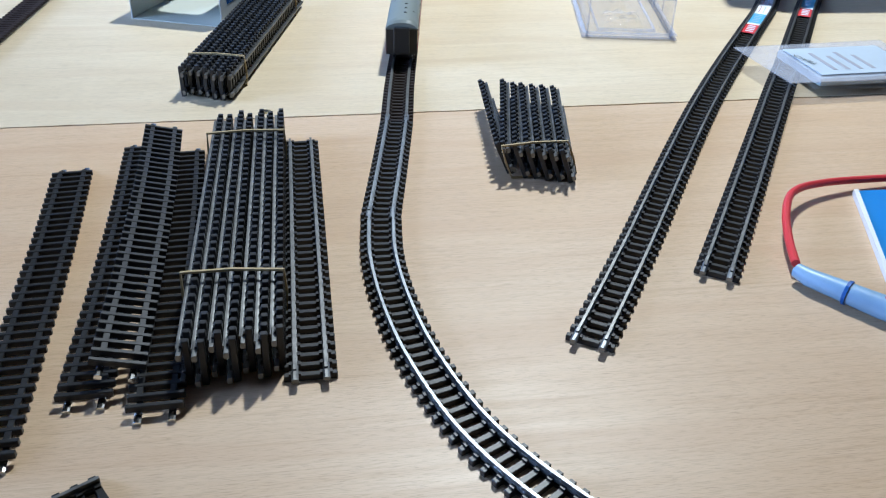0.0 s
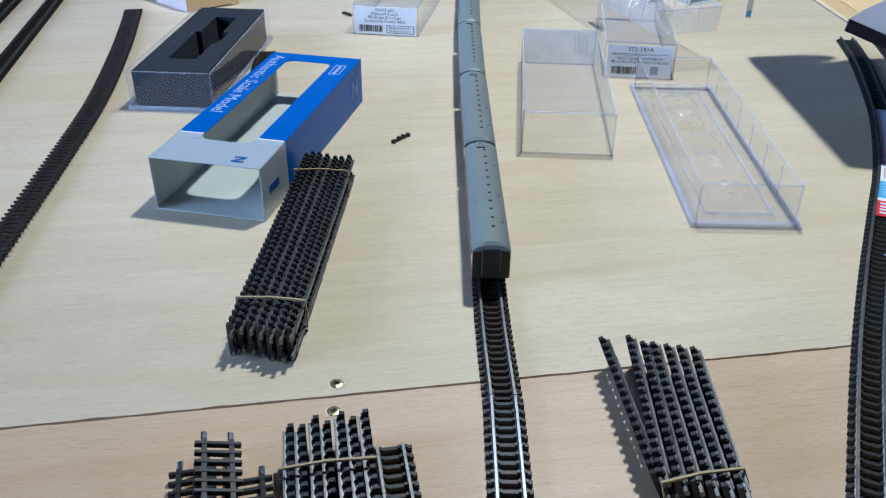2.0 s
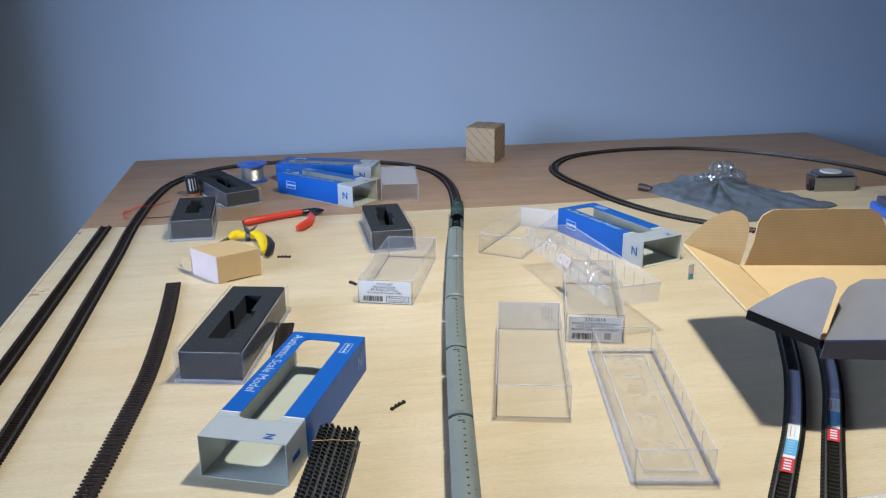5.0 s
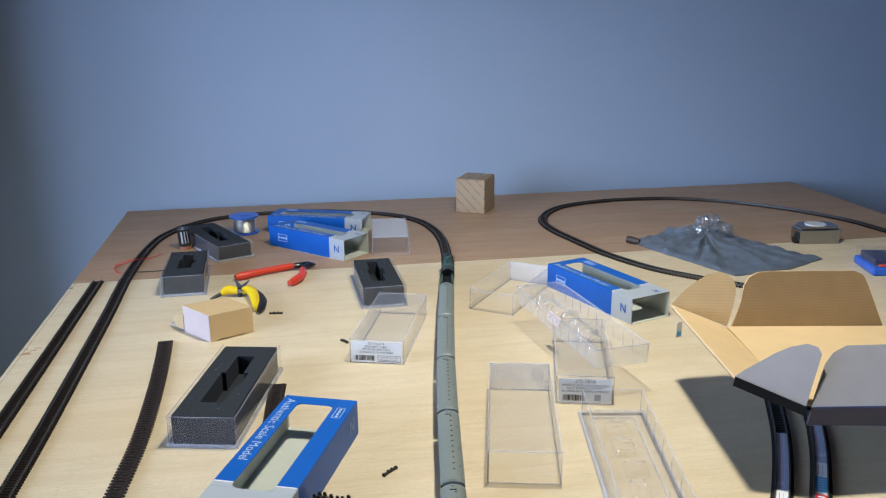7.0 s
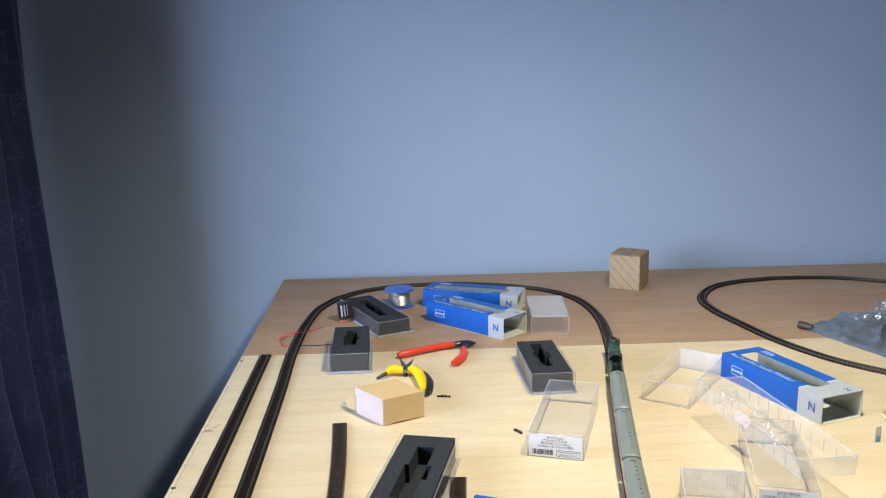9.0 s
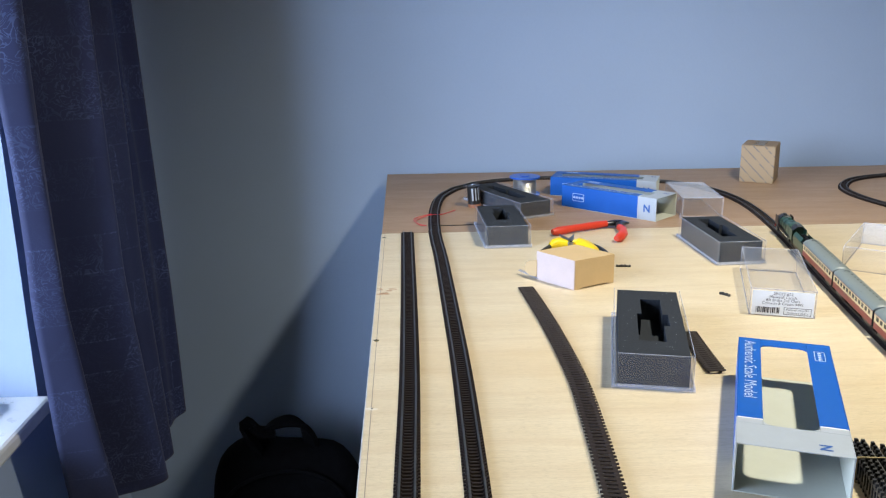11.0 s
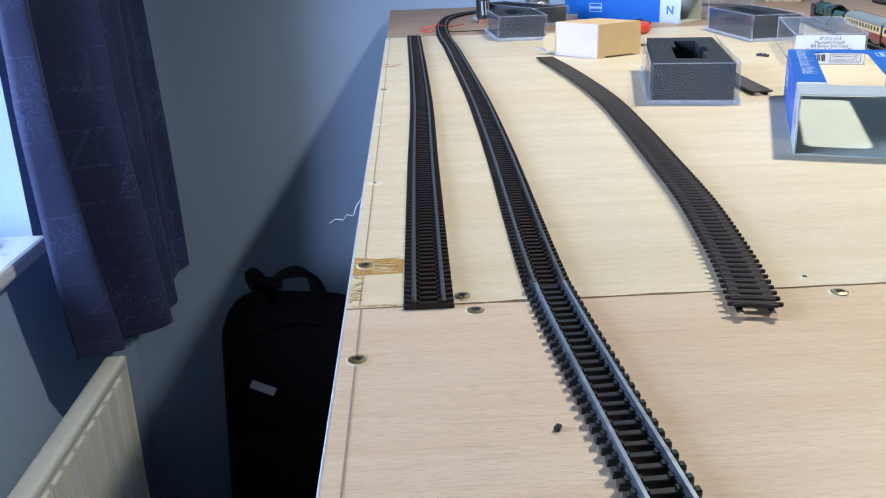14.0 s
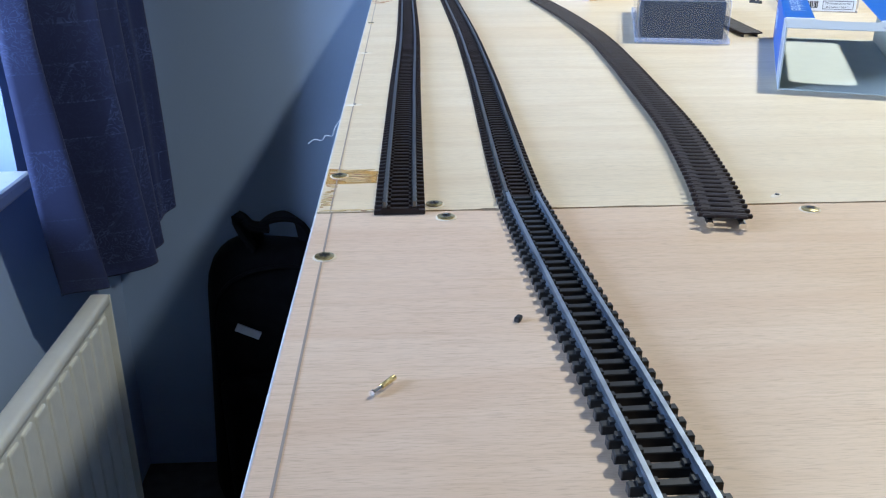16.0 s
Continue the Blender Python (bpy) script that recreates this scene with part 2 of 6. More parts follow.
kb = [l for l in KRAFT_RIB.node_tree.links if l.to_socket == bsdf(KRAFT_RIB).inputs["Base Color"]][0].from_socket
wire(KRAFT_RIB, mixed(KRAFT_RIB, ramp(KRAFT_RIB, kw.outputs[0], [(0.1, (0.0, 0.0, 0.0)), (0.9, (0.15, 0.15, 0.15))]), kb, (0.27, 0.17, 0.07)), bsdf(KRAFT_RIB).inputs["Base Color"])
bump(KRAFT_RIB, kw.outputs[0], 0.08, 0.0005)
FILM = clear("crumpled_film", (0.90, 0.92, 0.94), 0.07, 0.13, (0.55, 0.58, 0.62), 0.30, 0.8)
# same kraft as the flaps, paler for the lamp light falling on it
KRAFT_LIT = grained("lamplit_kraft_cardboard", (0.62, 0.45, 0.25), 0.8, amount=0.06, scale=30.0, relief=0.15)
CREAM_CARD = grained("cream_carton", (0.55, 0.385, 0.20), 0.7, amount=0.05)
PINK_CARD = grained("pale_carton", (0.56, 0.445, 0.41), 0.7, amount=0.05)
GREY_CARD = grained("grey_lilac_card", (0.33, 0.33, 0.37), 0.7, amount=0.05)
NAVY_CARD = grained("navy_gloss_card", (0.018, 0.028, 0.085), 0.35, amount=0.1)
RUBBER_BAND = grained("rubber_band", (0.37, 0.28, 0.14), 0.6, amount=0.1)
RED_GRIP = grained("red_grip", (0.62, 0.045, 0.02), 0.38, amount=0.06)
YELLOW_GRIP = grained("yellow_grip", (0.72, 0.50, 0.01), 0.4, amount=0.06)
STEEL = grained("dark_tool_steel", (0.05, 0.05, 0.055), 0.3, 0.9)
REEL_BLUE = grained("blue_reel_plastic", (0.02, 0.11, 0.52), 0.3)
SOLDER = grained("solder_wire", (0.55, 0.55, 0.52), 0.42, 1.0)
BAG_GREY = grained("grey_poly_bag", (0.105, 0.130, 0.170), 0.38, amount=0.15, relief=0.25, rscale=120.0)
RED_WIRE = material("red_wire", (0.62, 0.045, 0.05), 0.35)
BLACK_WIRE = material("black_wire", (0.015, 0.015, 0.015), 0.4)
PLUG_BLUE = grained("pale_blue_plug", (0.25, 0.40, 0.58), 0.4)
BACKPACK = grained("black_bag_fabric", (0.006, 0.006, 0.007), 0.9, spec=0.1, amount=0.4, relief=0.5)
ORANGE = material("orange_plastic", (0.30, 0.12, 0.06), 0.4)
PENCIL = material("pencil_line", (0.27, 0.225, 0.20), 0.6)
RED_LABEL = grained("red_label", (0.62, 0.04, 0.05), 0.45, amount=0.04)
CYAN_LABEL = grained("cyan_label", (0.10, 0.42, 0.72), 0.45, amount=0.04)


# ---- mesh helpers ----
def mesh_from(bm, name):
    me = bpy.data.meshes.new(name)
    bm.normal_update()
    bm.to_mesh(me)
    bm.free()
    return me


def smooth(me, angle=35):
    for p in me.polygons:
        p.use_smooth = True
    bm = bmesh.new()
    bm.from_mesh(me)
    for e in bm.edges:
        if len(e.link_faces) == 2 and e.calc_face_angle(0) > radians(angle):
            e.smooth = False
    bm.to_mesh(me)
    bm.free()
    return me


def part(name, bm, mat, parent, label="", smoothed=False, at=None):
    """Links a bmesh (or a ready mesh) as one object under a thing or a part."""
    me = bm if isinstance(bm, bpy.types.Mesh) else mesh_from(bm, name)
    if smoothed:
        smooth(me)
    if mat is not None and not me.materials:
        me.materials.append(mat)
    ob = new(name, me)
    if parent is not None:
        ob.parent = parent
    if at is not None:
        ob.matrix_local = at
    return tagged(ob, label)


def thing(name, m, label, category, group="", kind=""):
    ob = new(name)
    ob.empty_display_size = 0.01
    ob.matrix_world = m
    return tagged(ob, label, category, group, kind)


def box(bm, x0, y0, z0, x1, y1, z1, bevel=0.0, segments=1):
    r = bmesh.ops.create_cube(bm, size=1, matrix=Matrix.LocRotScale(((x0 + x1) / 2, (y0 + y1) / 2, (z0 + z1) / 2), None, (abs(x1 - x0), abs(y1 - y0), abs(z1 - z0))))
    if bevel:
        edges = {e for v in r["verts"] for e in v.link_edges}
        bmesh.ops.bevel(bm, geom=list(edges), offset=bevel, segments=segments, affect="EDGES", profile=0.5)
    return bm


def boxes(*args, bevel=0.0):
    bm = bmesh.new()
    for a in args:
        box(bm, *a, bevel=bevel)
    return bm


def cylinder(bm, p, q, r1, r2=None, n=20, caps=True):
    p, q = Vector(p), Vector(q)
    d = q - p
    m = Matrix.Translation((p + q) / 2) @ d.to_track_quat("Z", "Y").to_matrix().to_4x4()
    bmesh.ops.create_cone(bm, cap_ends=caps, segments=n, radius1=r1, radius2=r1 if r2 is None else r2, depth=d.length, matrix=m)
    return bm


def prism(bm, outline, z0, z1):
    """An outline in x and y, drawn up from z0 to z1."""
    lo = [bm.verts.new((x, y, z0)) for x, y in outline]
    hi = [bm.verts.new((x, y, z1)) for x, y in outline]
    n = len(outline)
    bm.faces.new(lo[::-1])
    bm.faces.new(hi)
    for i in range(n):
        bm.faces.new((lo[i], lo[(i + 1) % n], hi[(i + 1) % n], hi[i]))
    return bm


def plate(bm, corners, thickness):
    """A flat panel through the given corners, thickened along its normal."""
    c = [Vector(p) for p in corners]
    nrm = Vector((0, 0, 0))
    for i in range(len(c)):
        nrm += c[i].cross(c[(i + 1) % len(c)])
    nrm = nrm.normalized() * thickness
    a = [bm.verts.new(p) for p in c]
    b = [bm.verts.new(p + nrm) for p in c]
    n = len(c)
    bm.faces.new(a[::-1])
    bm.faces.new(b)
    for i in range(n):
        bm.faces.new((a[i], a[(i + 1) % n], b[(i + 1) % n], b[i]))
    return bm


def sweep(points, profile, closed_ends=True):
    """Sweeps a profile (across, up) along a line of points with the up axis near z."""
    bm = bmesh.new()
    rings = []
    pts = [Vector(p) for p in points]
    for i, p in enumerate(pts):
        d = (pts[min(i + 1, len(pts) - 1)] - pts[max(i - 1, 0)]).normalized()
        side = d.cross(Vector((0, 0, 1)))
        side = side.normalized() if side.length > 1e-4 else Vector((1, 0, 0))
        up = side.cross(d)
        rings.append([bm.verts.new(p + side * a + up * b) for a, b in profile])
    n = len(profile)
    for r, s in zip(rings, rings[1:]):
        for i in range(n):
            bm.faces.new((r[i], r[(i + 1) % n], s[(i + 1) % n], s[i]))
    if closed_ends:
        bm.faces.new(rings[0])
        bm.faces.new(rings[-1][::-1])
    bmesh.ops.recalc_face_normals(bm, faces=bm.faces)
    return bm


def round_profile(r, n=8):
    return [(r * math.cos(2 * math.pi * i / n), r * math.sin(2 * math.pi * i / n)) for i in range(n)]


def spline(points, step):
    """A smooth line through the points, at even steps of its length."""
    p = [Vector((*q, 0)) if len(q) == 2 else Vector(q) for q in points]
    p = [2 * p[0] - p[1]] + p + [2 * p[-1] - p[-2]]
    dense = []
    for a, b, c, d in zip(p, p[1:], p[2:], p[3:]):
        for i in range(24):
            t = i / 24
            dense.append(0.5 * (2 * b + (c - a) * t + (2 * a - 5 * b + 4 * c - d) * t * t + (3 * b - a - 3 * c + d) * t ** 3))
    dense.append(p[-2])
    out, rest = [dense[0].copy()], step
    for a, b in zip(dense, dense[1:]):
        length, done = (b - a).length, 0.0
        while length - done >= rest:
            done += rest
            out.append(a.lerp(b, done / length))
            rest = step
        rest -= length - done
    return out


def writing(name, text, size, mat, parent, m, label="", centred=True):
    """Words as a flat mesh of the built-in font, lying in the local x-y plane of m."""
    cu = bpy.data.curves.new(name, "FONT")
    cu.body, cu.size = text, size
    cu.offset = size * 0.025 if len(text) == 1 else 0.0
    cu.align_x, cu.align_y = ("CENTER" if centred else "LEFT"), "CENTER"
    cu.resolution_u = 2
    tmp = new("tmp_text", cu)
    me = bpy.data.meshes.new_from_object(tmp)
    bpy.data.objects.remove(tmp)
    me.materials.clear()
    return part(name, me, mat, parent, label, at=m)


def fl_frame(fl, angle, z=0.0):
    """The pose of a box whose near left bottom corner is fl, its width turned by angle."""
    return pose(fl[0], fl[1], z, 0, 0, angle)


# ---- room ----
FLOOR_Z, CEIL_Z = -1.05, 1.36
WX, WY, EX, SY = -0.54, 1.318, 3.2, -2.9
part("floor", boxes((WX - 0.3, SY - 0.2, FLOOR_Z - 0.1, EX + 0.2, WY + 0.2, FLOOR_Z)), CARPET, None)
part("ceiling", boxes((WX - 0.3, SY - 0.2, CEIL_Z, EX + 0.2, WY + 0.2, CEIL_Z + 0.1)), CEIL, None)
part("wall_north", boxes((WX - 0.25, WY, FLOOR_Z, EX + 0.2, WY + 0.12, CEIL_Z)), WALL, None)
part("wall_east", boxes((EX, SY, FLOOR_Z, EX + 0.12, WY, CEIL_Z)), WALL, None)
part("wall_south", boxes((WX - 0.25, SY - 0.12, FLOOR_Z, EX + 0.2, SY, CEIL_Z)), WALL, None)
SILL_Z, WIN_Y0, WIN_Y1, WIN_TOP = -0.30, -0.42, 0.972, 0.95
part("wall_west", boxes((WX - 0.22, SY, FLOOR_Z, WX, WY, SILL_Z - 0.001), (WX - 0.22, SY, WIN_TOP, WX, WY, CEIL_Z),
                        (WX - 0.22, SY, SILL_Z, WX, WIN_Y0, WIN_TOP), (WX - 0.22, WIN_Y1, SILL_Z, WX, WY, WIN_TOP)), WALL, None)
for n, lab in (("floor", "dark carpeted floor"), ("ceiling", "plain unseen ceiling, greyed to weaken bounced light"), ("wall_north", "matt pale blue painted wall"),
               ("wall_east", "matt pale blue painted wall"), ("wall_south", "matt pale blue painted wall"), ("wall_west", "pale blue wall with a deep window opening")):
    tagged(bpy.data.objects[n], lab, n.split("_")[0], kind="structure")

win = thing("window_1", pose(0, 0, 0), "white framed window with daylight behind the curtain", "window", kind="structure")
part("sill", box(bmesh.new(), WX - 0.20, WIN_Y0 - 0.03, SILL_Z, WX + 0.024, WIN_Y1 - 0.002, SILL_Z + 0.024, 0.006, 2), WHITE_GLOSS, win, "white gloss sill board")
FX = WX - 0.19
wf = bmesh.new()
for a in ((FX - 0.03, WIN_Y0, SILL_Z + 0.024, FX + 0.01, WIN_Y0 + 0.06, WIN_TOP), (FX - 0.03, WIN_Y1 - 0.06, SILL_Z + 0.024, FX + 0.01, WIN_Y1, WIN_TOP),
          (FX - 0.03, WIN_Y0 + 0.06, SILL_Z + 0.024, FX + 0.01, WIN_Y1 - 0.06, SILL_Z + 0.09), (FX - 0.03, WIN_Y0 + 0.06, WIN_TOP - 0.06, FX + 0.01, WIN_Y1 - 0.06, WIN_TOP),
          (FX - 0.03, 0.33, SILL_Z + 0.09, FX + 0.01, 0.37, WIN_TOP - 0.06)):
    box(wf, *a, bevel=0.004)
part("window_frame", wf, WHITE_GLOSS, win)
for y0, y1 in ((WIN_Y0 + 0.06, 0.33), (0.37, WIN_Y1 - 0.06)):
    pane = part("pane", boxes((FX - 0.013, y0, SILL_Z + 0.09, FX - 0.009, y1, WIN_TOP - 0.06)), CLEAR, win)
    pane.visible_shadow = False


def radiator():
    r = thing("radiator", pose(WX, 0, FLOOR_Z), "cream enamelled panel radiator under the window", "radiator")
    y0, y1, z0, z1, x0, x1 = -0.6, 0.903, 0.12, 0.600, 0.104, 0.130
    b = bmesh.new()
    box(b, x1 - 0.018, y0, z0, x1 - 0.012, y1, z1, 0.002)
    box(b, x0, y0, z0, x0 + 0.006, y1, z1, 0.002)
    part("panel", b, RADIATOR, r)
    n = 38
    rib = box(bmesh.new(), -0.007, -0.015, z0 + 0.03, 0.0035, 0.015, z1 - 0.03, 0.0034, 2)
    rib_me = mesh_from(rib, "rib")
    rib_me.materials.append(RADIATOR)
    for i in range(n):
        part("rib", rib_me, None, r, at=pose(x1 - 0.012, y0 + (i + 0.5) * (y1 - y0) / n, 0))
    part("end_cap", box(bmesh.new(), x0, y1 - 0.004, z0, x1, y1, z1 + 0.002, 0.001), RADIATOR, r)
    part("end_cap", box(bmesh.new(), x0, y0, z0, x1, y0 + 0.004, z1 + 0.002, 0.001), RADIATOR, r)
    part("top_rim", box(bmesh.new(), x0 - 0.002, y0 + 0.004, z1 - 0.012, x1 + 0.001, y1 - 0.004, z1 + 0.006, 0.006, 3), RADIATOR, r, smoothed=True)
    # black blocks stand in for the shade in the slots between ribs
    slot_shade = mesh_from(box(bmesh.new(), -0.001, -0.007, -0.002, 0.001, 0.007, 0.002, 0.0005), "slot_shade")
    slot_shade.materials.append(BLACK)
    for i in range(n - 1):
        part("slot_shade", slot_shade, None, r, at=pose(x1 - 0.0118, y0 + (i + 1) * (y1 - y0) / n, z1 - 0.021))


radiator()


def curtain():
    navy = (0.015, 0.023, 0.085)
    m = grained("blue_brocade_curtain", navy, 0.75, amount=0.25, scale=14.0, relief=0.2)
    v = coords(m, (1, 1, 1))
    sep = node(m, "SeparateXYZ")
    wire(m, v, sep.inputs[0])
    flat = node(m, "CombineXYZ")
    wire(m, sep.outputs["Y"], flat.inputs["X"])
    wire(m, sep.outputs["Z"], flat.inputs["Y"])
    wire(m, sep.outputs["X"], flat.inputs["Z"])
    # woven blocks with thin outlines, every other one filled with a curling motif
    br = node(m, "TexBrick", Scale=1.0)
    br.inputs["Color1"].default_value, br.inputs["Color2"].default_value, br.inputs["Mortar"].default_value = (0, 0, 0, 1), (1, 1, 1, 1), (1, 1, 1, 1)
    br.inputs["Brick Width"].default_value, br.inputs["Row Height"].default_value = 0.062, 0.052
    br.inputs["Mortar Size"].default_value, br.inputs["Mortar Smooth"].default_value = 0.0013, 0.4
    wire(m, flat.outputs[0], br.inputs["Vector"])
    curl = node(m, "TexNoise", Scale=46.0, Detail=1.0, Distortion=3.2)
    wire(m, flat.outputs[0], curl.inputs["Vector"])
    wear = node(m, "TexNoise", Scale=9.0, Detail=4.0)
    wire(m, v, wear.inputs["Vector"])
    lines = ramp(m, curl.outputs[0], [(0.47, (0, 0, 0)), (0.50, (0.9, 0.9, 0.9)), (0.53, (0.9, 0.9, 0.9)), (0.56, (0, 0, 0))])
    motif = mixed(m, 1.0, lines, ramp(m, br.outputs["Color"], [(0.35, (0.08, 0.08, 0.08)), (0.65, (0.8, 0.8, 0.8))]), "MULTIPLY")
    motif = mixed(m, 1.0, motif, ramp(m, br.outputs["Fac"], [(0.0, (0, 0, 0)), (1.0, (0.16, 0.16, 0.16))]), "ADD")
    motif = mixed(m, 1.0, motif, ramp(m, wear.outputs[0], [(0.36, (0.12, 0.12, 0.12)), (0.66, (1, 1, 1))]), "MULTIPLY")
    wire(m, mixed(m, motif, mixed(m, wear.outputs[0], (0.011, 0.017, 0.066), (0.022, 0.032, 0.105)), (0.095, 0.135, 0.29)), bsdf(m).inputs["Base Color"])
    bsdf(m).inputs["Sheen Weight"].default_value = 0.18
    # where the cloth stands off the wall along its hem: ridges and valleys
    hem_u = [0.0, 0.05, 0.15, 0.26, 0.40, 0.53, 0.72, 0.93, 1.0]
    hem_x = [-0.468, -0.404, -0.432, -0.356, -0.425, -0.370, -0.428, -0.384, -0.440]

    def off_wall(u):
        k = max(i for i in range(len(hem_u) - 1) if hem_u[i] <= u)
        w = (u - hem_u[k]) / (hem_u[k + 1] - hem_u[k])
        w = w * w * (3 - 2 * w)
        return hem_x[k] + (hem_x[k + 1] - hem_x[k]) * w

    bm = bmesh.new()
    nu, nv = 180, 60
    grid = []
    for j in range(nv + 1):
        t = (j / nv) ** 1.5
        row = []
        for i in range(nu + 1):
            u = i / nu
            hem = -0.432 + 0.006 * math.sin(u * 21 + 1.0) + 0.016 * max(0.0, (u - 0.80) / 0.20) - 0.012 * max(0.0, 1 - u / 0.2)
            z = hem + t * (1.262 - hem)
            low = min(1.0, max(0.0, (-0.06 - z) / 0.37))
            y0 = 0.780 + 0.100 * low ** 1.3
            y = y0 + u * (1.222 - y0) + 0.006 * math.sin(9 * t + u * 7)
            x = off_wall(min(0.9999, max(0.0, u + 0.02 * math.sin(5 * t))))
            x = -0.408 + (x + 0.408) * (1 - 0.25 * t) + 0.0035 * math.sin(u * 70 + 7 * t) + 0.004 * noise.noise(Vector((u * 9, z * 3.0, 0.5))) - 0.035 * max(0.0, t - 0.15)
            row.append(bm.verts.new((x, y, z)))
        grid.append(row)
    for a, b in zip(grid, grid[1:]):
        for i in range(nu):
            bm.faces.new((a[i], a[i + 1], b[i + 1], b[i]))
    me = smooth(mesh_from(bm, "curtain"), 180)
    me.materials.append(m)
    ob = new("curtain", me)
    s = ob.modifiers.new("thickness", "SOLIDIFY")
    s.thickness = 0.003
    tagged(ob, "heavy navy blue patterned curtain hanging in folds beside window", "curtain")
    rail = thing("curtain_rail", pose(0, 0, 0), "white curtain rail above the window", "curtain rail")
    part("rail", cylinder(bmesh.new(), (-0.42, -0.9, 1.275), (-0.42, 1.3, 1.275), 0.012), WHITE_GLOSS, rail)
    for y in (-0.8, 0.2, 1.25):
        part("bracket", boxes((WX, y - 0.01, 1.265, -0.415, y + 0.01, 1.285), bevel=0.002), WHITE_GLOSS, rail)


curtain()


def backpack():
    b = thing("backpack", pose(-0.195, 1.185, FLOOR_Z, 0, 0, 4), "black fabric backpack with a top handle standing by the wall", "backpack")
    bm = box(bmesh.new(), -0.155, -0.10, 0, 0.155, 0.10, 0.575, 0.085, 6)
    for v in bm.verts:
        k = v.co.z / 0.575
        v.co.x *= 1.06 - 0.20 * k * k
        v.co.y *= 1.05 - 0.35 * k * k
        v.co += 0.014 * noise.noise_vector(v.co * 9.0 + Vector((0.3, 0.7, 0.1)))
        v.co.z = max(0, v.co.z - 0.05 * k * max(0.0, v.co.x + 0.02) / 0.13 * 0.4)
    part("body", bm, BACKPACK, b, smoothed=True)
    pk = box(bmesh.new(), -0.12, -0.135, 0.05, 0.12, -0.085, 0.36, 0.03, 4)
    for v in pk.verts:
        v.co += 0.008 * noise.noise_vector(v.co * 12.0)
    part("pocket", pk, BACKPACK, b, smoothed=True)
    strap = [(-0.016, -0.005), (0.016, -0.005), (0.018, 0.0), (0.016, 0.005), (-0.016, 0.005), (-0.018, 0.0)]
    part("handle", sweep(spline([(-0.050, 0.0, 0.545), (-0.046, -0.010, 0.592), (-0.022, -0.018, 0.616), (0.010, -0.020, 0.622), (0.034, -0.010, 0.602), (0.046, 0, 0.548)], 0.006), strap), BACKPACK, b, smoothed=True)
    part("strap_loop", sweep(spline([(-0.020, -0.030, 0.606), (-0.048, -0.034, 0.612), (-0.066, -0.036, 0.632), (-0.060, -0.040, 0.600), (-0.046, -0.040, 0.568)], 0.005), strap), BACKPACK, b, "folded webbing strap end", smoothed=True)
    part("zip_seam", sweep(spline([(-0.128, -0.075, 0.300), (-0.125, -0.078, 0.440), (-0.104, -0.078, 0.510), (-0.050, -0.075, 0.543), (0.030, -0.072, 0.546), (0.092, -0.072, 0.505), (0.110, -0.075, 0.440)], 0.008), round_profile(0.004, 6)), BACKPACK, b, smoothed=True)
    part("tag", boxes((-0.022, -0.002, -0.007, 0.022, 0.002, 0.007)), TAG_GREY, b, "small pale grey tag", at=pose(-0.064, -0.098, 0.440, 0, 27, 0))


backpack()

# ---- ceiling lamp over the board ----
cl = thing("ceiling_lamp", pose(LAMP[0], LAMP[1], CEIL_Z), "plain pendant lamp holder with a bare bulb", "lamp")
part("rose", cylinder(bmesh.new(), (0, 0, -0.025), (0, 0, 0), 0.045, 0.05), WHITE_GLOSS, cl)
part("cord", cylinder(bmesh.new(), (0, 0, LAMP[2] + 0.09 - CEIL_Z), (0, 0, -0.02), 0.003, n=8), WHITE_GLOSS, cl)
part("holder", cylinder(bmesh.new(), (0, 0, LAMP[2] + 0.045 - CEIL_Z), (0, 0, LAMP[2] + 0.095 - CEIL_Z), 0.018, 0.012), WHITE_GLOSS, cl)

# ---- baseboard ----
BX, YS, YF, FRONT = 1.36, 0.84, 1.288, -0.84
bb = thing("layout_board", pose(0, 0, 0), "large plywood baseboard on a timber frame for a model railway", "baseboard")
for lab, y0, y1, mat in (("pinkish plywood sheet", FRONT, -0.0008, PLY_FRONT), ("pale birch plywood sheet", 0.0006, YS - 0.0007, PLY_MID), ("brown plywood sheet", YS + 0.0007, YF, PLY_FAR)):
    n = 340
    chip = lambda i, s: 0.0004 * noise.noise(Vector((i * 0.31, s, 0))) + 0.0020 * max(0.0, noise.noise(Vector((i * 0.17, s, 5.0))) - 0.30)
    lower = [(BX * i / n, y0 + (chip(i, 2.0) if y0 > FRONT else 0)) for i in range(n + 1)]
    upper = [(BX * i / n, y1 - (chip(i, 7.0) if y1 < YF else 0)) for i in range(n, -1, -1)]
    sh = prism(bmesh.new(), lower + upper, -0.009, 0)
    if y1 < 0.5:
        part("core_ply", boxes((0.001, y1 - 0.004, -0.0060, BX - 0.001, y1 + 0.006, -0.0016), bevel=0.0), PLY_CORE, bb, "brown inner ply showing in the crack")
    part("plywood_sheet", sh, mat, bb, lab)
part("edge_strip", boxes((-0.0010, FRONT, -0.0092, -0.0001, YS - 0.001, -0.0012), bevel=0.0003), EDGE_WHITE, bb, "chalky white edge of the sheets")
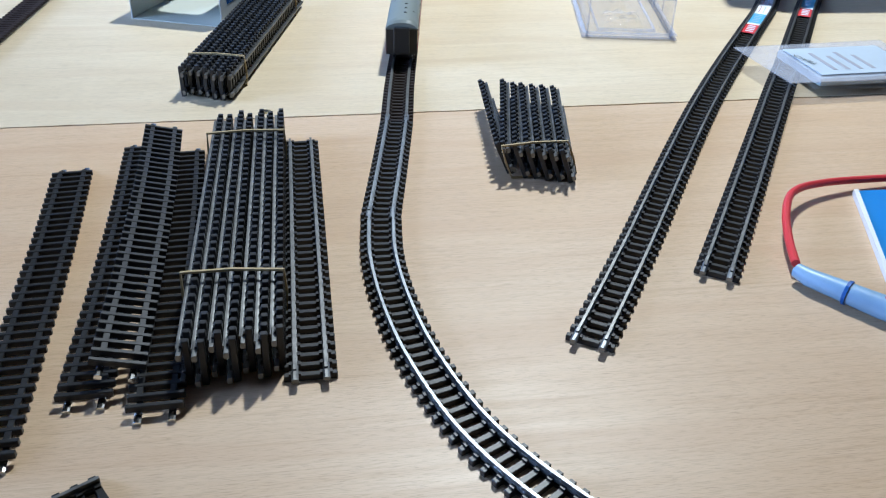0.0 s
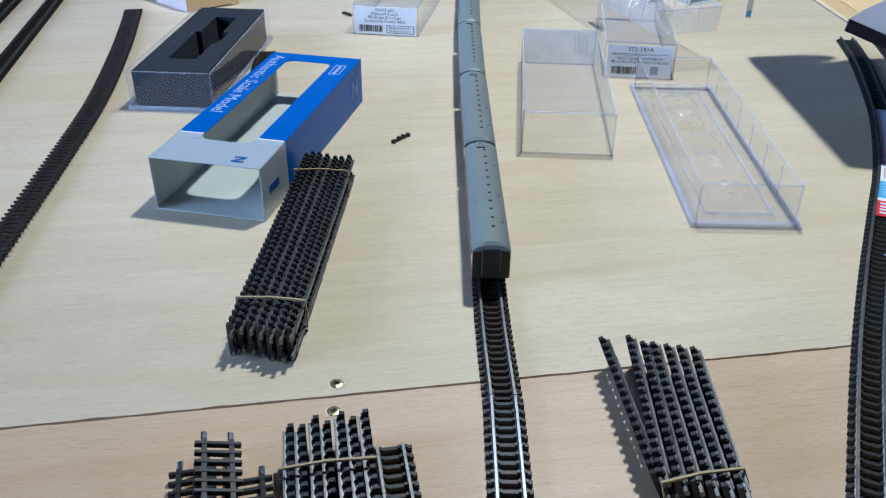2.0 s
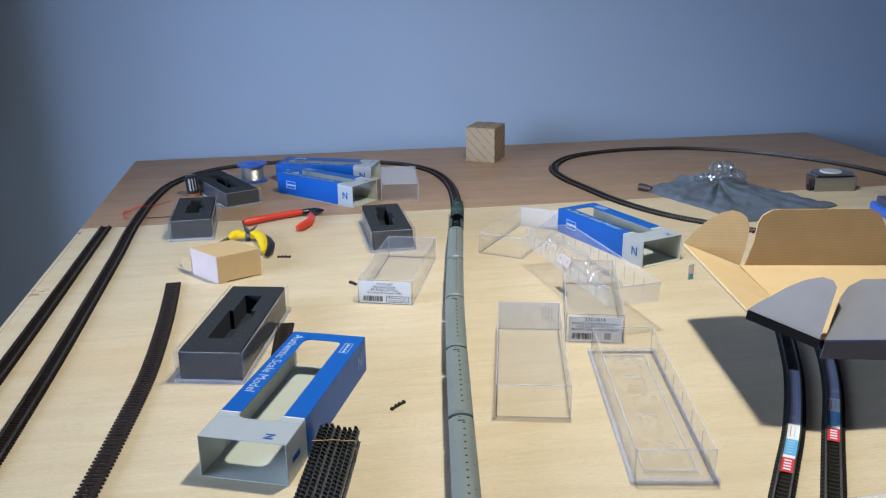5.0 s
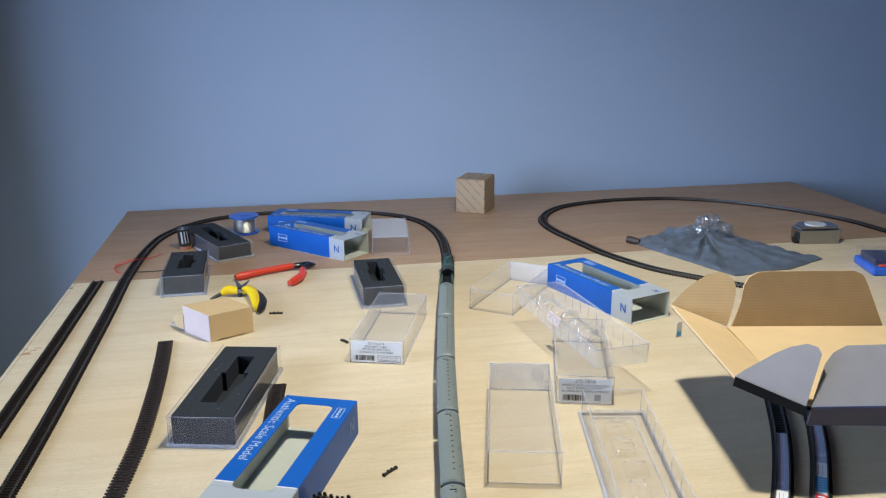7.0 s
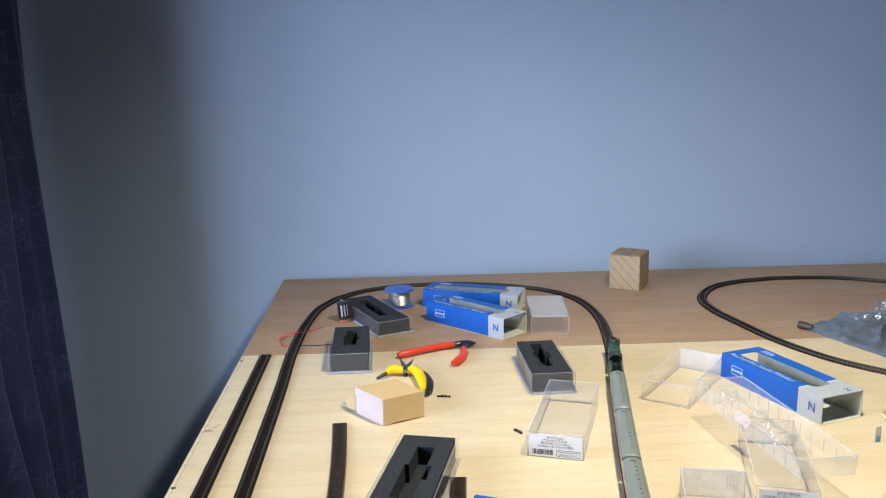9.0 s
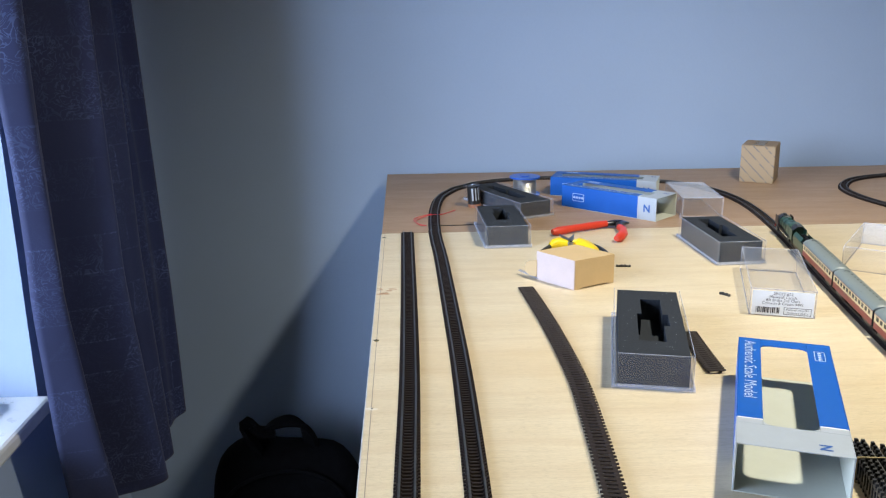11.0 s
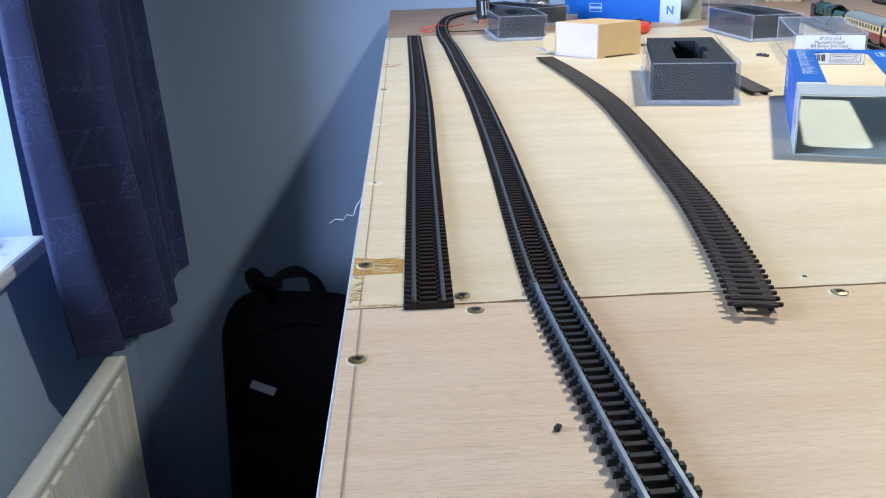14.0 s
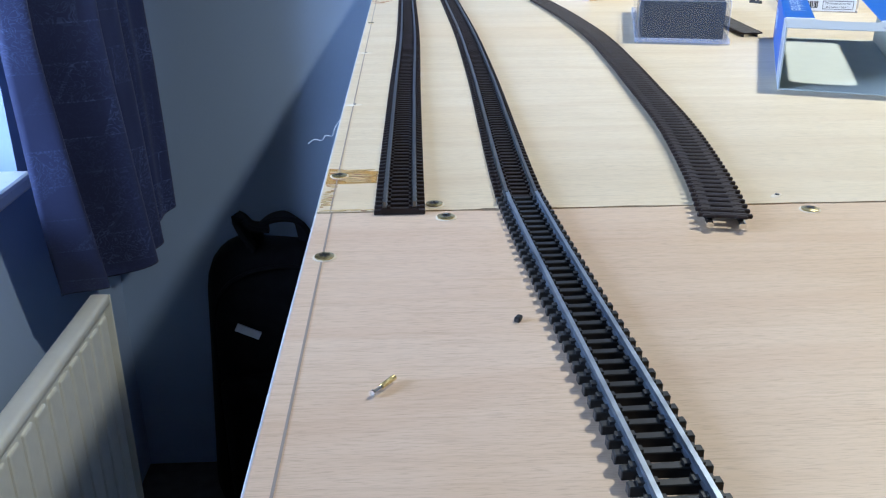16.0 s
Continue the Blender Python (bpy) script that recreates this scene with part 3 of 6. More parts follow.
for a in ((0.004, FRONT + 0.01, -0.075, 0.03, YF - 0.01, -0.0092), (BX - 0.03, FRONT + 0.01, -0.075, BX - 0.004, YF - 0.01, -0.0092), (0.031, FRONT + 0.01, -0.075, BX - 0.031, FRONT + 0.036, -0.0092),
          (0.031, YF - 0.036, -0.075, BX - 0.031, YF - 0.01, -0.0092), (0.031, -0.02, -0.075, BX - 0.031, 0.02, -0.0092), (0.031, YS - 0.02, -0.075, BX - 0.031, YS + 0.02, -0.0092)):
    part("batten", boxes(a, bevel=0.001), PLY_EDGE, bb)
for x in (0.035, BX - 0.08):
    for y in (FRONT + 0.04, YF - 0.09):
        part("leg", boxes((x, y, FLOOR_Z, x + 0.045, y + 0.045, -0.0752)), TIMBER, bb)

# ---- track ----
GAUGE, SL, SW, SH = 0.0098, 0.0168, 0.0021, 0.0022
RAIL_PROFILE = [(-0.0009, 0.0), (0.0009, 0.0), (0.0009, 0.0004), (0.00036, 0.0006), (0.0005, 0.0014), (0.0005, 0.0021), (-0.0005, 0.0021), (-0.0005, 0.0014), (-0.00036, 0.0006), (-0.0009, 0.0004)]
SLEEPER_MESHES = {}


def sleeper_mesh(mat, flipped):
    key = (mat.name, flipped)
    if key not in SLEEPER_MESHES:
        bm = bmesh.new()
        sw = 0.0019 if mat is not SLEEPER else 0.0017 if flipped else SW
        if mat is not SLEEPER and flipped:
            box(bm, -SL / 2, -0.0007, 0, SL / 2, 0.0007, 0.0014, 0.0003)
            box(bm, -GAUGE / 2, -0.0015, 0.0002, GAUGE / 2, 0.0015, 0.0013, 0.0003)
            for x in (-GAUGE / 2, GAUGE / 2):
                box(bm, x - 0.0019, -0.0018, 0.0001, x + 0.0019, 0.0018, 0.0012, 0.0003)
        elif mat is not SLEEPER:
            box(bm, -GAUGE / 2 - 0.0015, -sw / 2, 0, GAUGE / 2 + 0.0015, sw / 2, SH, 0.0002)
            for s in (-1, 1):
                box(bm, s * (GAUGE / 2 + 0.0014), -0.00095, 0, s * SL / 2, 0.00095, 0.0015, 0.0002)
        else:
            box(bm, -SL / 2, -sw / 2, 0, SL / 2, sw / 2, SH, 0.0002)
        if not flipped:
            for x in (-GAUGE / 2, GAUGE / 2):
                for d in (-0.0013, 0.0013):
                    box(bm, x + d - 0.0006, -0.0008, SH, x + d + 0.0006, 0.0008, SH + 0.0007)
        me = mesh_from(bm, "sleeper")
        me.materials.append(mat)
        SLEEPER_MESHES[key] = me
    return SLEEPER_MESHES[key]


def build_track(name, points, label, spacing=0.0048, sleeper_mat=SLEEPER, rail_mat=RAIL, flipped=False, joiners="", group="", m=None, z=0.0, deep=1.0):
    """A piece of track along points: two rails, a web and every sleeper. flipped: it lies on its rails, sleepers up."""
    o = Vector((*points[0][:2], 0))
    t = thing(name, m if m is not None else pose(o.x, o.y, z), label, "track", group)
    loc = [(p[0] - o.x, p[1] - o.y) for p in points]
    line = spline(loc, spacing)
    fine = spline(loc, 0.004)
    fine.append(Vector((*loc[-1], 0)))
    sz, rz = (0.0021 * deep, 0.0) if flipped else (0.0, SH)
    for side in (-1, 1):
        pts = []
        for i, p in enumerate(fine):
            d = (fine[min(i + 1, len(fine) - 1)] - fine[max(i - 1, 0)]).normalized()
            pts.append(p + Vector((d.y, -d.x, 0)) * side * GAUGE / 2)
        prof = [(a, (0.0021 - b) * deep) for a, b in RAIL_PROFILE][::-1] if flipped else RAIL_PROFILE
        part("rail", sweep([p + Vector((0, 0, rz)) for p in pts], prof), rail_mat, t)
        wz = sz + 0.0002 if not flipped else sz + (0.0001 if sleeper_mat is not SLEEPER else SH - 0.0012)
        ww = 0.0013 if flipped and sleeper_mat is not SLEEPER else 0.0009
        part("web", sweep([p + Vector((0, 0, wz)) for p in pts[1:-1]], [(-ww, 0), (ww, 0), (ww, 0.001), (-ww, 0.001)]), sleeper_mat, t)
        for end in joiners:
            i, k = (0, 1) if end == "a" else (len(pts) - 1, -2)
            d = (pts[i] - pts[k]).normalized()
            a, b = pts[i] - d * 0.003, pts[i] + d * 0.0045
            j = sweep([a + Vector((0, 0, rz + 0.0003)), b + Vector((0, 0, rz + 0.0003))], [(-0.0011, -0.0003), (0.0011, -0.0003), (0.0011, 0.0010), (0.0005, 0.0013), (-0.0005, 0.0013), (-0.0011, 0.0010)])
            part("rail_joiner", j, RAIL if rail_mat in (RAIL, RAIL_DAYLIT, RAIL_FLEX) else CHROME if flipped else rail_mat, t, "metal rail joiner")
    me = sleeper_mesh(sleeper_mat, flipped)
    for i, p in enumerate(line):
        d = (line[min(i + 1, len(line) - 1)] - line[max(i - 1, 0)]).normalized()
        part("sleeper", me, None, t, at=Matrix.Translation((p.x, p.y, sz)) @ Matrix.Rotation(math.atan2(d.y, d.x) - math.pi / 2, 4, "Z"))
    return t


FRONT_CURVE = [(0.475, -0.348), (0.440, -0.311), (0.407, -0.272), (0.388, -0.242), (0.3765, -0.209), (0.3705, -0.178), (0.368, -0.144), (0.370, -0.1105)]
FRONT_STRAIGHT = [(0.370, -0.110), (0.378, -0.063), (0.386, -0.0145)]
FLEX_A = [(0.386, -0.014), (0.393, 0.040), (0.402, 0.099), (0.413, 0.173), (0.428, 0.272), (0.445, 0.379), (0.463, 0.481), (0.481, 0.578), (0.4995, 0.675), (0.515, 0.752), (0.529, 0.835)]
CURVE_B = [(0.529, 0.8355), (0.538, 0.900), (0.5435, 0.968), (0.5405, 1.035), (0.525, 1.095), (0.489, 1.146), (0.435, 1.182)]
CURVE_C = [(0.435, 1.1823), (0.374, 1.203), (0.304, 1.213), (0.227, 1.206), (0.161, 1.179), (0.112, 1.127)]
CURVE_D = [(0.112, 1.1265), (0.0875, 1.063), (0.076, 0.980), (0.072, 0.900), (0.0710, 0.842)]
FLEX_E = [(0.0705, 0.8415), (0.0715, 0.780), (0.0735, 0.700), (0.0750, 0.510), (0.0755, 0.367), (0.0735, 0.214), (0.0708, 0.110), (0.0692, 0.050), (0.0685, 0.006)]
FRONT_F = [(0.0685, 0.0055), (0.0697, -0.030), (0.0715, -0.070), (0.0745, -0.133), (0.0785, -0.250), (0.084, -0.380)]
LOOP = "main oval of the railway"
build_track("curved_track", FRONT_CURVE, "curved track with bright rails on black sleepers", 0.0047, group=LOOP)
build_track("straight_track", FRONT_STRAIGHT, "short straight track on black sleepers", 0.0047, joiners="ab", group=LOOP)
build_track("flexible_track", FLEX_A, "long flexible track with brown-black sleepers running up the board", 0.0043, SLEEPER_BROWN, RAIL_FLEX, group=LOOP)
for c in (CURVE_B, CURVE_C, CURVE_D):
    build_track("curved_track", c, "curved track at the far end of the board", 0.0047, SLEEPER_BROWN, RAIL_FLEX, joiners="b", group=LOOP)
build_track("flexible_track", FLEX_E, "long flexible track with brown-black sleepers beside board edge", 0.0043, SLEEPER_BROWN, RAIL_FLEX, group=LOOP)
build_track("straight_track", FRONT_F, "straight track with bright rails on black sleepers", 0.0047, rail_mat=RAIL_DAYLIT, joiners="a", group=LOOP, m=pose(*FRONT_F[0], 0, -0.5))
build_track("flexible_track", [(0.0273, -0.0025), (0.0280, 0.056), (0.0300, 0.190), (0.0330, 0.360), (0.0340, 0.560), (0.0340, 0.700), (0.0340, 0.838)], "loose length of flexible track parallel to the board edge", 0.0043, SLEEPER_BROWN, RAIL_FLEX)
build_track("flexible_track", [(0.1288, -0.021), (0.1366, 0.020), (0.1465, 0.090), (0.1535, 0.170), (0.1600, 0.254), (0.1650, 0.345), (0.1640, 0.450), (0.1605, 0.530), (0.1570, 0.584)], "bent brown flexible track lying upside down", 0.0048, SLEEPER_BROWN, RAIL_DARK, flipped=True, joiners="a", deep=0.9, m=pose(0.1288, -0.021, 0.0015, -0.140))
RIGHT = "track of the second oval"
build_track("flexible_track", [(0.98, 0.566), (0.911, 0.633), (0.853, 0.693), (0.811, 0.746), (0.774, 0.828), (0.750, 0.925)], "flexible track bending out from behind the carton", 0.0052, SLEEPER_BROWN, RAIL_FLEX, group=RIGHT)
build_track("curved_track", [(0.750, 0.9255), (0.739, 0.980), (0.738, 1.040), (0.755, 1.092), (0.792, 1.140), (0.846, 1.170), (0.918, 1.187)], "tight curved track of the second oval", 0.0047, SLEEPER_BROWN, RAIL_FLEX, joiners="b", group=RIGHT)
build_track("curved_track", [(0.9185, 1.187), (0.985, 1.185), (1.050, 1.172), (1.130, 1.126), (1.205, 1.050), (1.258, 0.957), (1.277, 0.880), (1.288, 0.790), (1.288, 0.690)], "sweeping curved track near the far corner", 0.0047, SLEEPER_BROWN, RAIL_FLEX, joiners="a", group=RIGHT)
TE = [(0.4325, -0.2025), (0.467, -0.148), (0.5085, -0.080), (0.5495, -0.0145), (0.590, 0.046), (0.634, 0.109), (0.672, 0.164), (0.716, 0.239), (0.747, 0.303), (0.772, 0.360), (0.790, 0.410)]
TF = [(0.492, -0.168), (0.542, -0.090), (0.606, 0.010), (0.633, 0.051), (0.687, 0.136), (0.737, 0.215), (0.774, 0.286), (0.805, 0.360), (0.825, 0.420)]
LOOSE_NEW = "new flexible tracks still carrying their labels"
te = build_track("flexible_track", TE, "new flexible track with a paper label, curving under carton", 0.0052, rail_mat=RAIL_FLEX, joiners="a", group=LOOSE_NEW)
tf = build_track("flexible_track", TF, "new flexible track with a paper label beside its twin", 0.0052, rail_mat=RAIL_FLEX, joiners="a", group=LOOSE_NEW)


def along(points, s):
    """The place and heading at s metres along a line."""
    line = spline(points, 0.002)
    i = max(1, min(len(line) - 2, int(s / 0.002)))
    d = (line[i + 1] - line[i - 1]).normalized()
    return line[i], math.atan2(d.y, d.x)


def track_label(t, points, s0, pieces):
    """A long paper label laid between the rails: a run of coloured fields."""
    o = Vector(points[0])
    s = s0
    for length, mat, lab, marks in pieces:
        line = [p - Vector((*o, 0)) + Vector((0, 0, 0.0032)) for p in spline(points, 0.004)]
        seg = line[int(s / 0.004): int((s + length) / 0.004) + 1]
        lb = part("label", sweep(seg, [(-0.0043, 0), (0.0043, 0), (0.0043, 0.0003), (-0.0043, 0.0003)]), mat, t, lab)
        for k in range(marks):
            i = min(len(seg) - 2, max(1, int((k + 0.5) / marks * len(seg))))
            d = (seg[i + 1] - seg[i - 1]).normalized()
            part("print_bar", boxes((-0.0024, -0.0010, 0.0004, 0.0026, 0.0010, 0.0005)) if mat is RED_LABEL else boxes((-0.0026, -0.0007, 0.0004, 0.0020, 0.0007, 0.0005)), WHITE_INK if mat is RED_LABEL else PALE_INK, lb,
                 at=Matrix.Translation(seg[i]) @ Matrix.Rotation(math.atan2(d.y, d.x) - math.pi / 2, 4, "Z"))
        if mat in (PAPER, LILAC_SKY_LABEL) and len(seg) > 3:
            for side, ink in ((-0.0020, SCARLET_INK), (0.0010, PALE_INK)):
                part("print_line", sweep(seg[1:-1], [(side - 0.0003, 0.0003), (side + 0.0003, 0.0003), (side + 0.0003, 0.0004), (side - 0.0003, 0.0004)]), ink, lb)
        s += length


SCARLET_INK = material("faded_red_print", (0.45, 0.20, 0.24), 0.5)
# pale lilac paper; the blue sky it mirrors is put into the colour
LILAC_SKY_LABEL = grained("lilac_sky_tinted_label", (0.46, 0.50, 0.66), 0.25, amount=0.06)
LABEL = [(0.020, RED_LABEL, "red end of the label", 4), (0.004, PAPER, "white gap", 0), (0.026, CYAN_LABEL, "cyan field", 5), (0.024, PAPER, "white field with small print", 0), (0.10, LILAC_SKY_LABEL, "pale lilac glossy field, sky reflection put into its blue", 0)]
track_label(te, TE, 0.365, LABEL)
track_label(tf, TF, 0.360, LABEL)

# straights lying loose and bundled on edge beside the oval
STRAIGHT_LEN = 0.173
proto = build_track("straight_track", [(0, 0), (0, STRAIGHT_LEN / 2), (0, STRAIGHT_LEN)], "straight track with silver rails on black sleepers", 0.0048, rail_mat=RAIL_DULL, joiners="a", group="spare straight tracks", m=pose(0.3398, -0.2085, 0, 0, 0, 0.8))
short = build_track("straight_track", [(0, 0), (0, 0.040), (0, 0.078)], "short straight track stood on edge in a bundle", 0.0048, rail_mat=RAIL_DULL, joiners="a", group="bundled short tracks", m=pose(0.4540, -0.0860, 0.0079, 0, 70, -11.0))
flip = build_track("straight_track", [(0, 0), (0.0006, 0.060), (0.0004, 0.120), (-0.001, 0.178)], "black track lying upside down on the board", 0.0047, SLEEPER, RAIL_DARK, flipped=True, joiners="ab", group="spare tracks lying upside down", m=pose(0.2505, -0.2350, 0, 0, 0, 3.8))


def place(ob, m, label="", group=""):
    c = copy_thing(ob, m)
    return tagged(c, label, "", group)


place(flip, pose(0.2725, -0.2120, 0, 0, 0, 2.2), "black track lying upside down under another")
place(flip, pose(0.2815, -0.2060, 0.0066, 0, 14, 2.3), "black track upside down, tilted over its neighbours")
place(flip, pose(0.2940, -0.2195, 0, 0, 0, 2.6), "black track lying upside down beside the bundle")
rng = random.Random(4)
LAB1 = "straight track on edge in a rubber-banded bundle"
for i in range(7):
    x = 0.3040 + i * 0.0047
    place(proto, pose(x, -0.2045 + rng.uniform(-0.003, 0.003), 0.0084 + rng.uniform(0, 0.0004), 0, -90 + rng.uniform(-0.7, 0.7), 0.6 + rng.uniform(-0.12, 0.12)), LAB1, "first bundle of straight tracks")
for i in range(7):
    u = i * 0.0043
    place(proto, pose(0.2745 + u * 0.975, 0.0345 - u * 0.24 + rng.uniform(-0.003, 0.003), 0.0083 + rng.uniform(0, 0.0006), 0, 90 + rng.uniform(-0.6, 0.6), -12.2 + rng.uniform(-0.15, 0.15)), LAB1, "second bundle of straight tracks")
for i in range(1, 6):
    place(short, pose(0.4540 - i * 0.0049, -0.0860 + i * 0.0021 + rng.uniform(-0.002, 0.002), 0.0079, 0, 70 + rng.uniform(-2, 2), -11 + rng.uniform(-0.6, 0.6)))
place(short, pose(0.4275, -0.0745, 0.0077, 0, 66, -4.6), "short straight track on edge leaning away from the bundle")
place(short, pose(0.219, -0.2915, 0.0, 0, 0, -59), "short straight track lying flat near the stack", "spare straight tracks")
build_track("flexible_track", [(0.2785, 0.352), (0.2808, 0.395), (0.2842, 0.442)], "short offcut of brown flexible track", 0.0043, SLEEPER_BROWN, RAIL_DARK, flipped=True)


def rubber_band(m, w, h, lean=0.0, label="stretched tan rubber band round the bundle"):
    pts = [(-w / 2, 0, 0.0006), (w / 2, 0, 0.0006), (w / 2 + 0.0004, 0, h / 2), (w / 2, 0, h), (0, 0.0008, h + 0.0003), (-w / 2, 0, h), (-w / 2 - 0.0004, 0, h / 2)]
    bm = bmesh.new()
    rings = []
    n = len(pts)
    for i in range(n):
        p = Vector(pts[i]) - Vector((lean * pts[i][2] / h, 0, 0))
        d = (Vector(pts[(i + 1) % n]) - Vector(pts[i - 1])).normalized()
        out = d.cross(Vector((0, 1, 0)))
        rings.append([bm.verts.new(p + out * a + Vector((0, b, 0))) for a, b in ((-0.0004, -0.0005), (0.0005, -0.0005), (0.0005, 0.0005), (-0.0004, 0.0005))])
    for i in range(n):
        r, s = rings[i], rings[(i + 1) % n]
        for k in range(4):
            bm.faces.new((r[k], r[(k + 1) % 4], s[(k + 1) % 4], s[k]))
    bmesh.ops.recalc_face_normals(bm, faces=bm.faces)
    ob = part("rubber_band", bm, RUBBER_BAND, None)
    ob.matrix_world = m
    tagged(ob, label, "rubber band")


rubber_band(pose(0.3150, -0.170, 0, 0, 0, -3), 0.0345, 0.0172)
rubber_band(pose(0.3140, -0.055, 0, 0, 0, 1), 0.0340, 0.0172)
rubber_band(pose(0.2932, 0.050, 0, 0, 0, -13), 0.0312, 0.0172)
rubber_band(pose(0.3203, 0.178, 0, 0, 0, -11), 0.0312, 0.0172)
rubber_band(pose(0.4475, -0.079, 0, 0, 0, 4), 0.0310, 0.0166, 0.006)

# ---- train ----
MAIN = FRONT_CURVE + FRONT_STRAIGHT[1:-1] + FLEX_A + CURVE_B[1:]
MAIN_LINE = spline(MAIN, 0.001)
RAIL_TOP = SH + 0.0021


def on_line(s):
    i = max(0, min(len(MAIN_LINE) - 1, int(s / 0.001)))
    return MAIN_LINE[i]


def vehicle_pose(front, length):
    """Rests a vehicle's two ends of its wheelbase on the line; local +y runs forward."""
    a, b = on_line(front - length * 0.18), on_line(front - length * 0.82)
    d = (a - b).normalized()
    c = (a + b) / 2
    return Matrix.Translation((c.x, c.y, RAIL_TOP)) @ Matrix.Rotation(math.atan2(d.y, d.x) - math.pi / 2, 4, "Z")


def wheel_mesh(r, w=0.0016, spokes=0):
    bm = bmesh.new()
    cylinder(bm, (-w / 2, 0, 0), (w / 2, 0, 0), r, n=24)
    cylinder(bm, (-w * 0.75, 0, 0), (w * 0.75, 0, 0), r * 0.22, n=10)
    for i in range(spokes):
        a = math.pi * 2 * i / spokes
        c, s = math.cos(a), math.sin(a)
        box(bm, -w * 0.62, -0.0003 + c * r * 0.5, -0.0003 + s * r * 0.5, w * 0.62, 0.0003 + c * r * 0.5, 0.0003 + s * r * 0.5)
    me = mesh_from(bm, "wheel")
    me.materials.append(STEEL)
    return me


def locomotive(m):
    t = thing("steam_locomotive", m, "model steam locomotive in dark green with black smokebox", "locomotive")
    R, zc = 0.0078, 0.0158
    y_cab = -0.030
    b = cylinder(bmesh.new(), (0, -0.006, zc), (0, 0.028, zc), R + 0.0004, R, n=40)
    part("boiler", b, GREEN, t, "dark green boiler", True)
    part("smokebox", cylinder(bmesh.new(), (0, 0.0281, zc), (0, 0.043, zc), R + 0.0001, n=40), BLACK, t, "black smokebox", True)
    d = cylinder(bmesh.new(), (0, 0.043, zc), (0, 0.0445, zc), R * 0.95, R * 0.6, n=32)
    cylinder(d, (0, 0.0445, zc), (0, 0.0454, zc), 0.0012, n=12)
    part("smokebox_door", d, BLACK, t)
    for y in (0.028, 0.0165, 0.005, -0.006):
        part("boiler_band", cylinder(bmesh.new(), (0, y - 0.0003, zc), (0, y + 0.0003, zc), R + 0.00055, n=40), BLACK, t)
    part("firebox", box(bmesh.new(), -0.0080, -0.0265, 0.008, 0.0080, -0.0062, 0.0238, 0.0028, 4), GREEN, t, "green square-topped firebox", True)
    ch = cylinder(bmesh.new(), (0, 0.0362, zc + R - 0.001), (0, 0.0362, zc + R + 0.0018), 0.0022, 0.0019, n=24)
    cylinder(ch, (0, 0.0339, zc + R - 0.001), (0, 0.0339, zc + R + 0.0018), 0.0022, 0.0019, n=24)
    part("chimney", ch, BLACK, t, "double chimney")
    part("dome", cylinder(bmesh.new(), (0, 0.0095, zc + R - 0.001), (0, 0.0095, zc + R + 0.0016), 0.0032, 0.0020, n=24), GREEN, t, smoothed=True)
    part("top_feed", box(bmesh.new(), -0.0042, 0.0215, zc + R - 0.0025, 0.0042, 0.0235, zc + R + 0.0006, 0.0007), BLACK, t)
    for x in (-0.0021, 0.0021):
        for y in (-0.0245, -0.0210):
            part("safety_valve", cylinder(bmesh.new(), (x * 0.45, y, 0.0236), (x * 0.45, y, 0.0249), 0.0007, n=10), BRASS, t, "brass safety valve")
    cab = bmesh.new()
    box(cab, -0.0086, y_cab - 0.010, 0.0075, -0.0079, y_cab + 0.0035, 0.0215, 0.0002)
    box(cab, 0.0079, y_cab - 0.010, 0.0075, 0.0086, y_cab + 0.0035, 0.0215, 0.0002)
    box(cab, -0.0079, y_cab + 0.0028, 0.0075, 0.0079, y_cab + 0.0035, 0.0230, 0.0002)
    part("cab", cab, GREEN, t, "green cab sides")
    roof = bmesh.new()
    prof = [(0.0090 * math.sin(a), 0.0150 + 0.0105 * math.cos(a)) for a in [radians(-56 + i * 14) for i in range(9)]]
    prof = prof + [(x * 0.95, z - 0.0006) for x, z in prof[::-1]]
    lo = [roof.verts.new((x, y_cab - 0.0115, z)) for x, z in prof]
    hi = [roof.verts.new((x, y_cab + 0.0045, z)) for x, z in prof]
    for i in range(len(prof)):
        k = (i + 1) % len(prof)
        roof.faces.new((lo[i], lo[k], hi[k], hi[i]))
    for i in range(8):
        roof.faces.new((lo[i], lo[i + 1], lo[16 - i], lo[17 - i])[::-1])
        roof.faces.new((hi[i], hi[i + 1], hi[16 - i], hi[17 - i]))
    bmesh.ops.recalc_face_normals(roof, faces=roof.faces)
    part("cab_roof", roof, BLACK, t, "black curved cab roof", True)
    part("roof_ventilator", boxes((-0.0028, y_cab - 0.007, 0.0250, 0.0028, y_cab - 0.002, 0.0258), bevel=0.0003), BLACK, t)
    part("firebox_panel", boxes((-0.0034, -0.0185, 0.0236, 0.0034, -0.0080, 0.0240), bevel=0.0001), GREEN, t)
    for side in (-1, 1):
        part("running_plate", boxes((side * 0.0066, y_cab, 0.0092, side * 0.0092, 0.040, 0.0099), bevel=0.0001), BLACK, t)
        part("smoke_deflector", boxes((side * 0.0088, 0.0285, 0.0100, side * 0.0092, 0.0445, 0.0225), bevel=0.00015), BLACK, t, "black smoke deflector plate")
        part("cylinder_block", box(bmesh.new(), side * 0.0060, 0.0300, 0.0030, side * 0.0094, 0.0400, 0.0092, 0.0012, 2), BLACK, t)
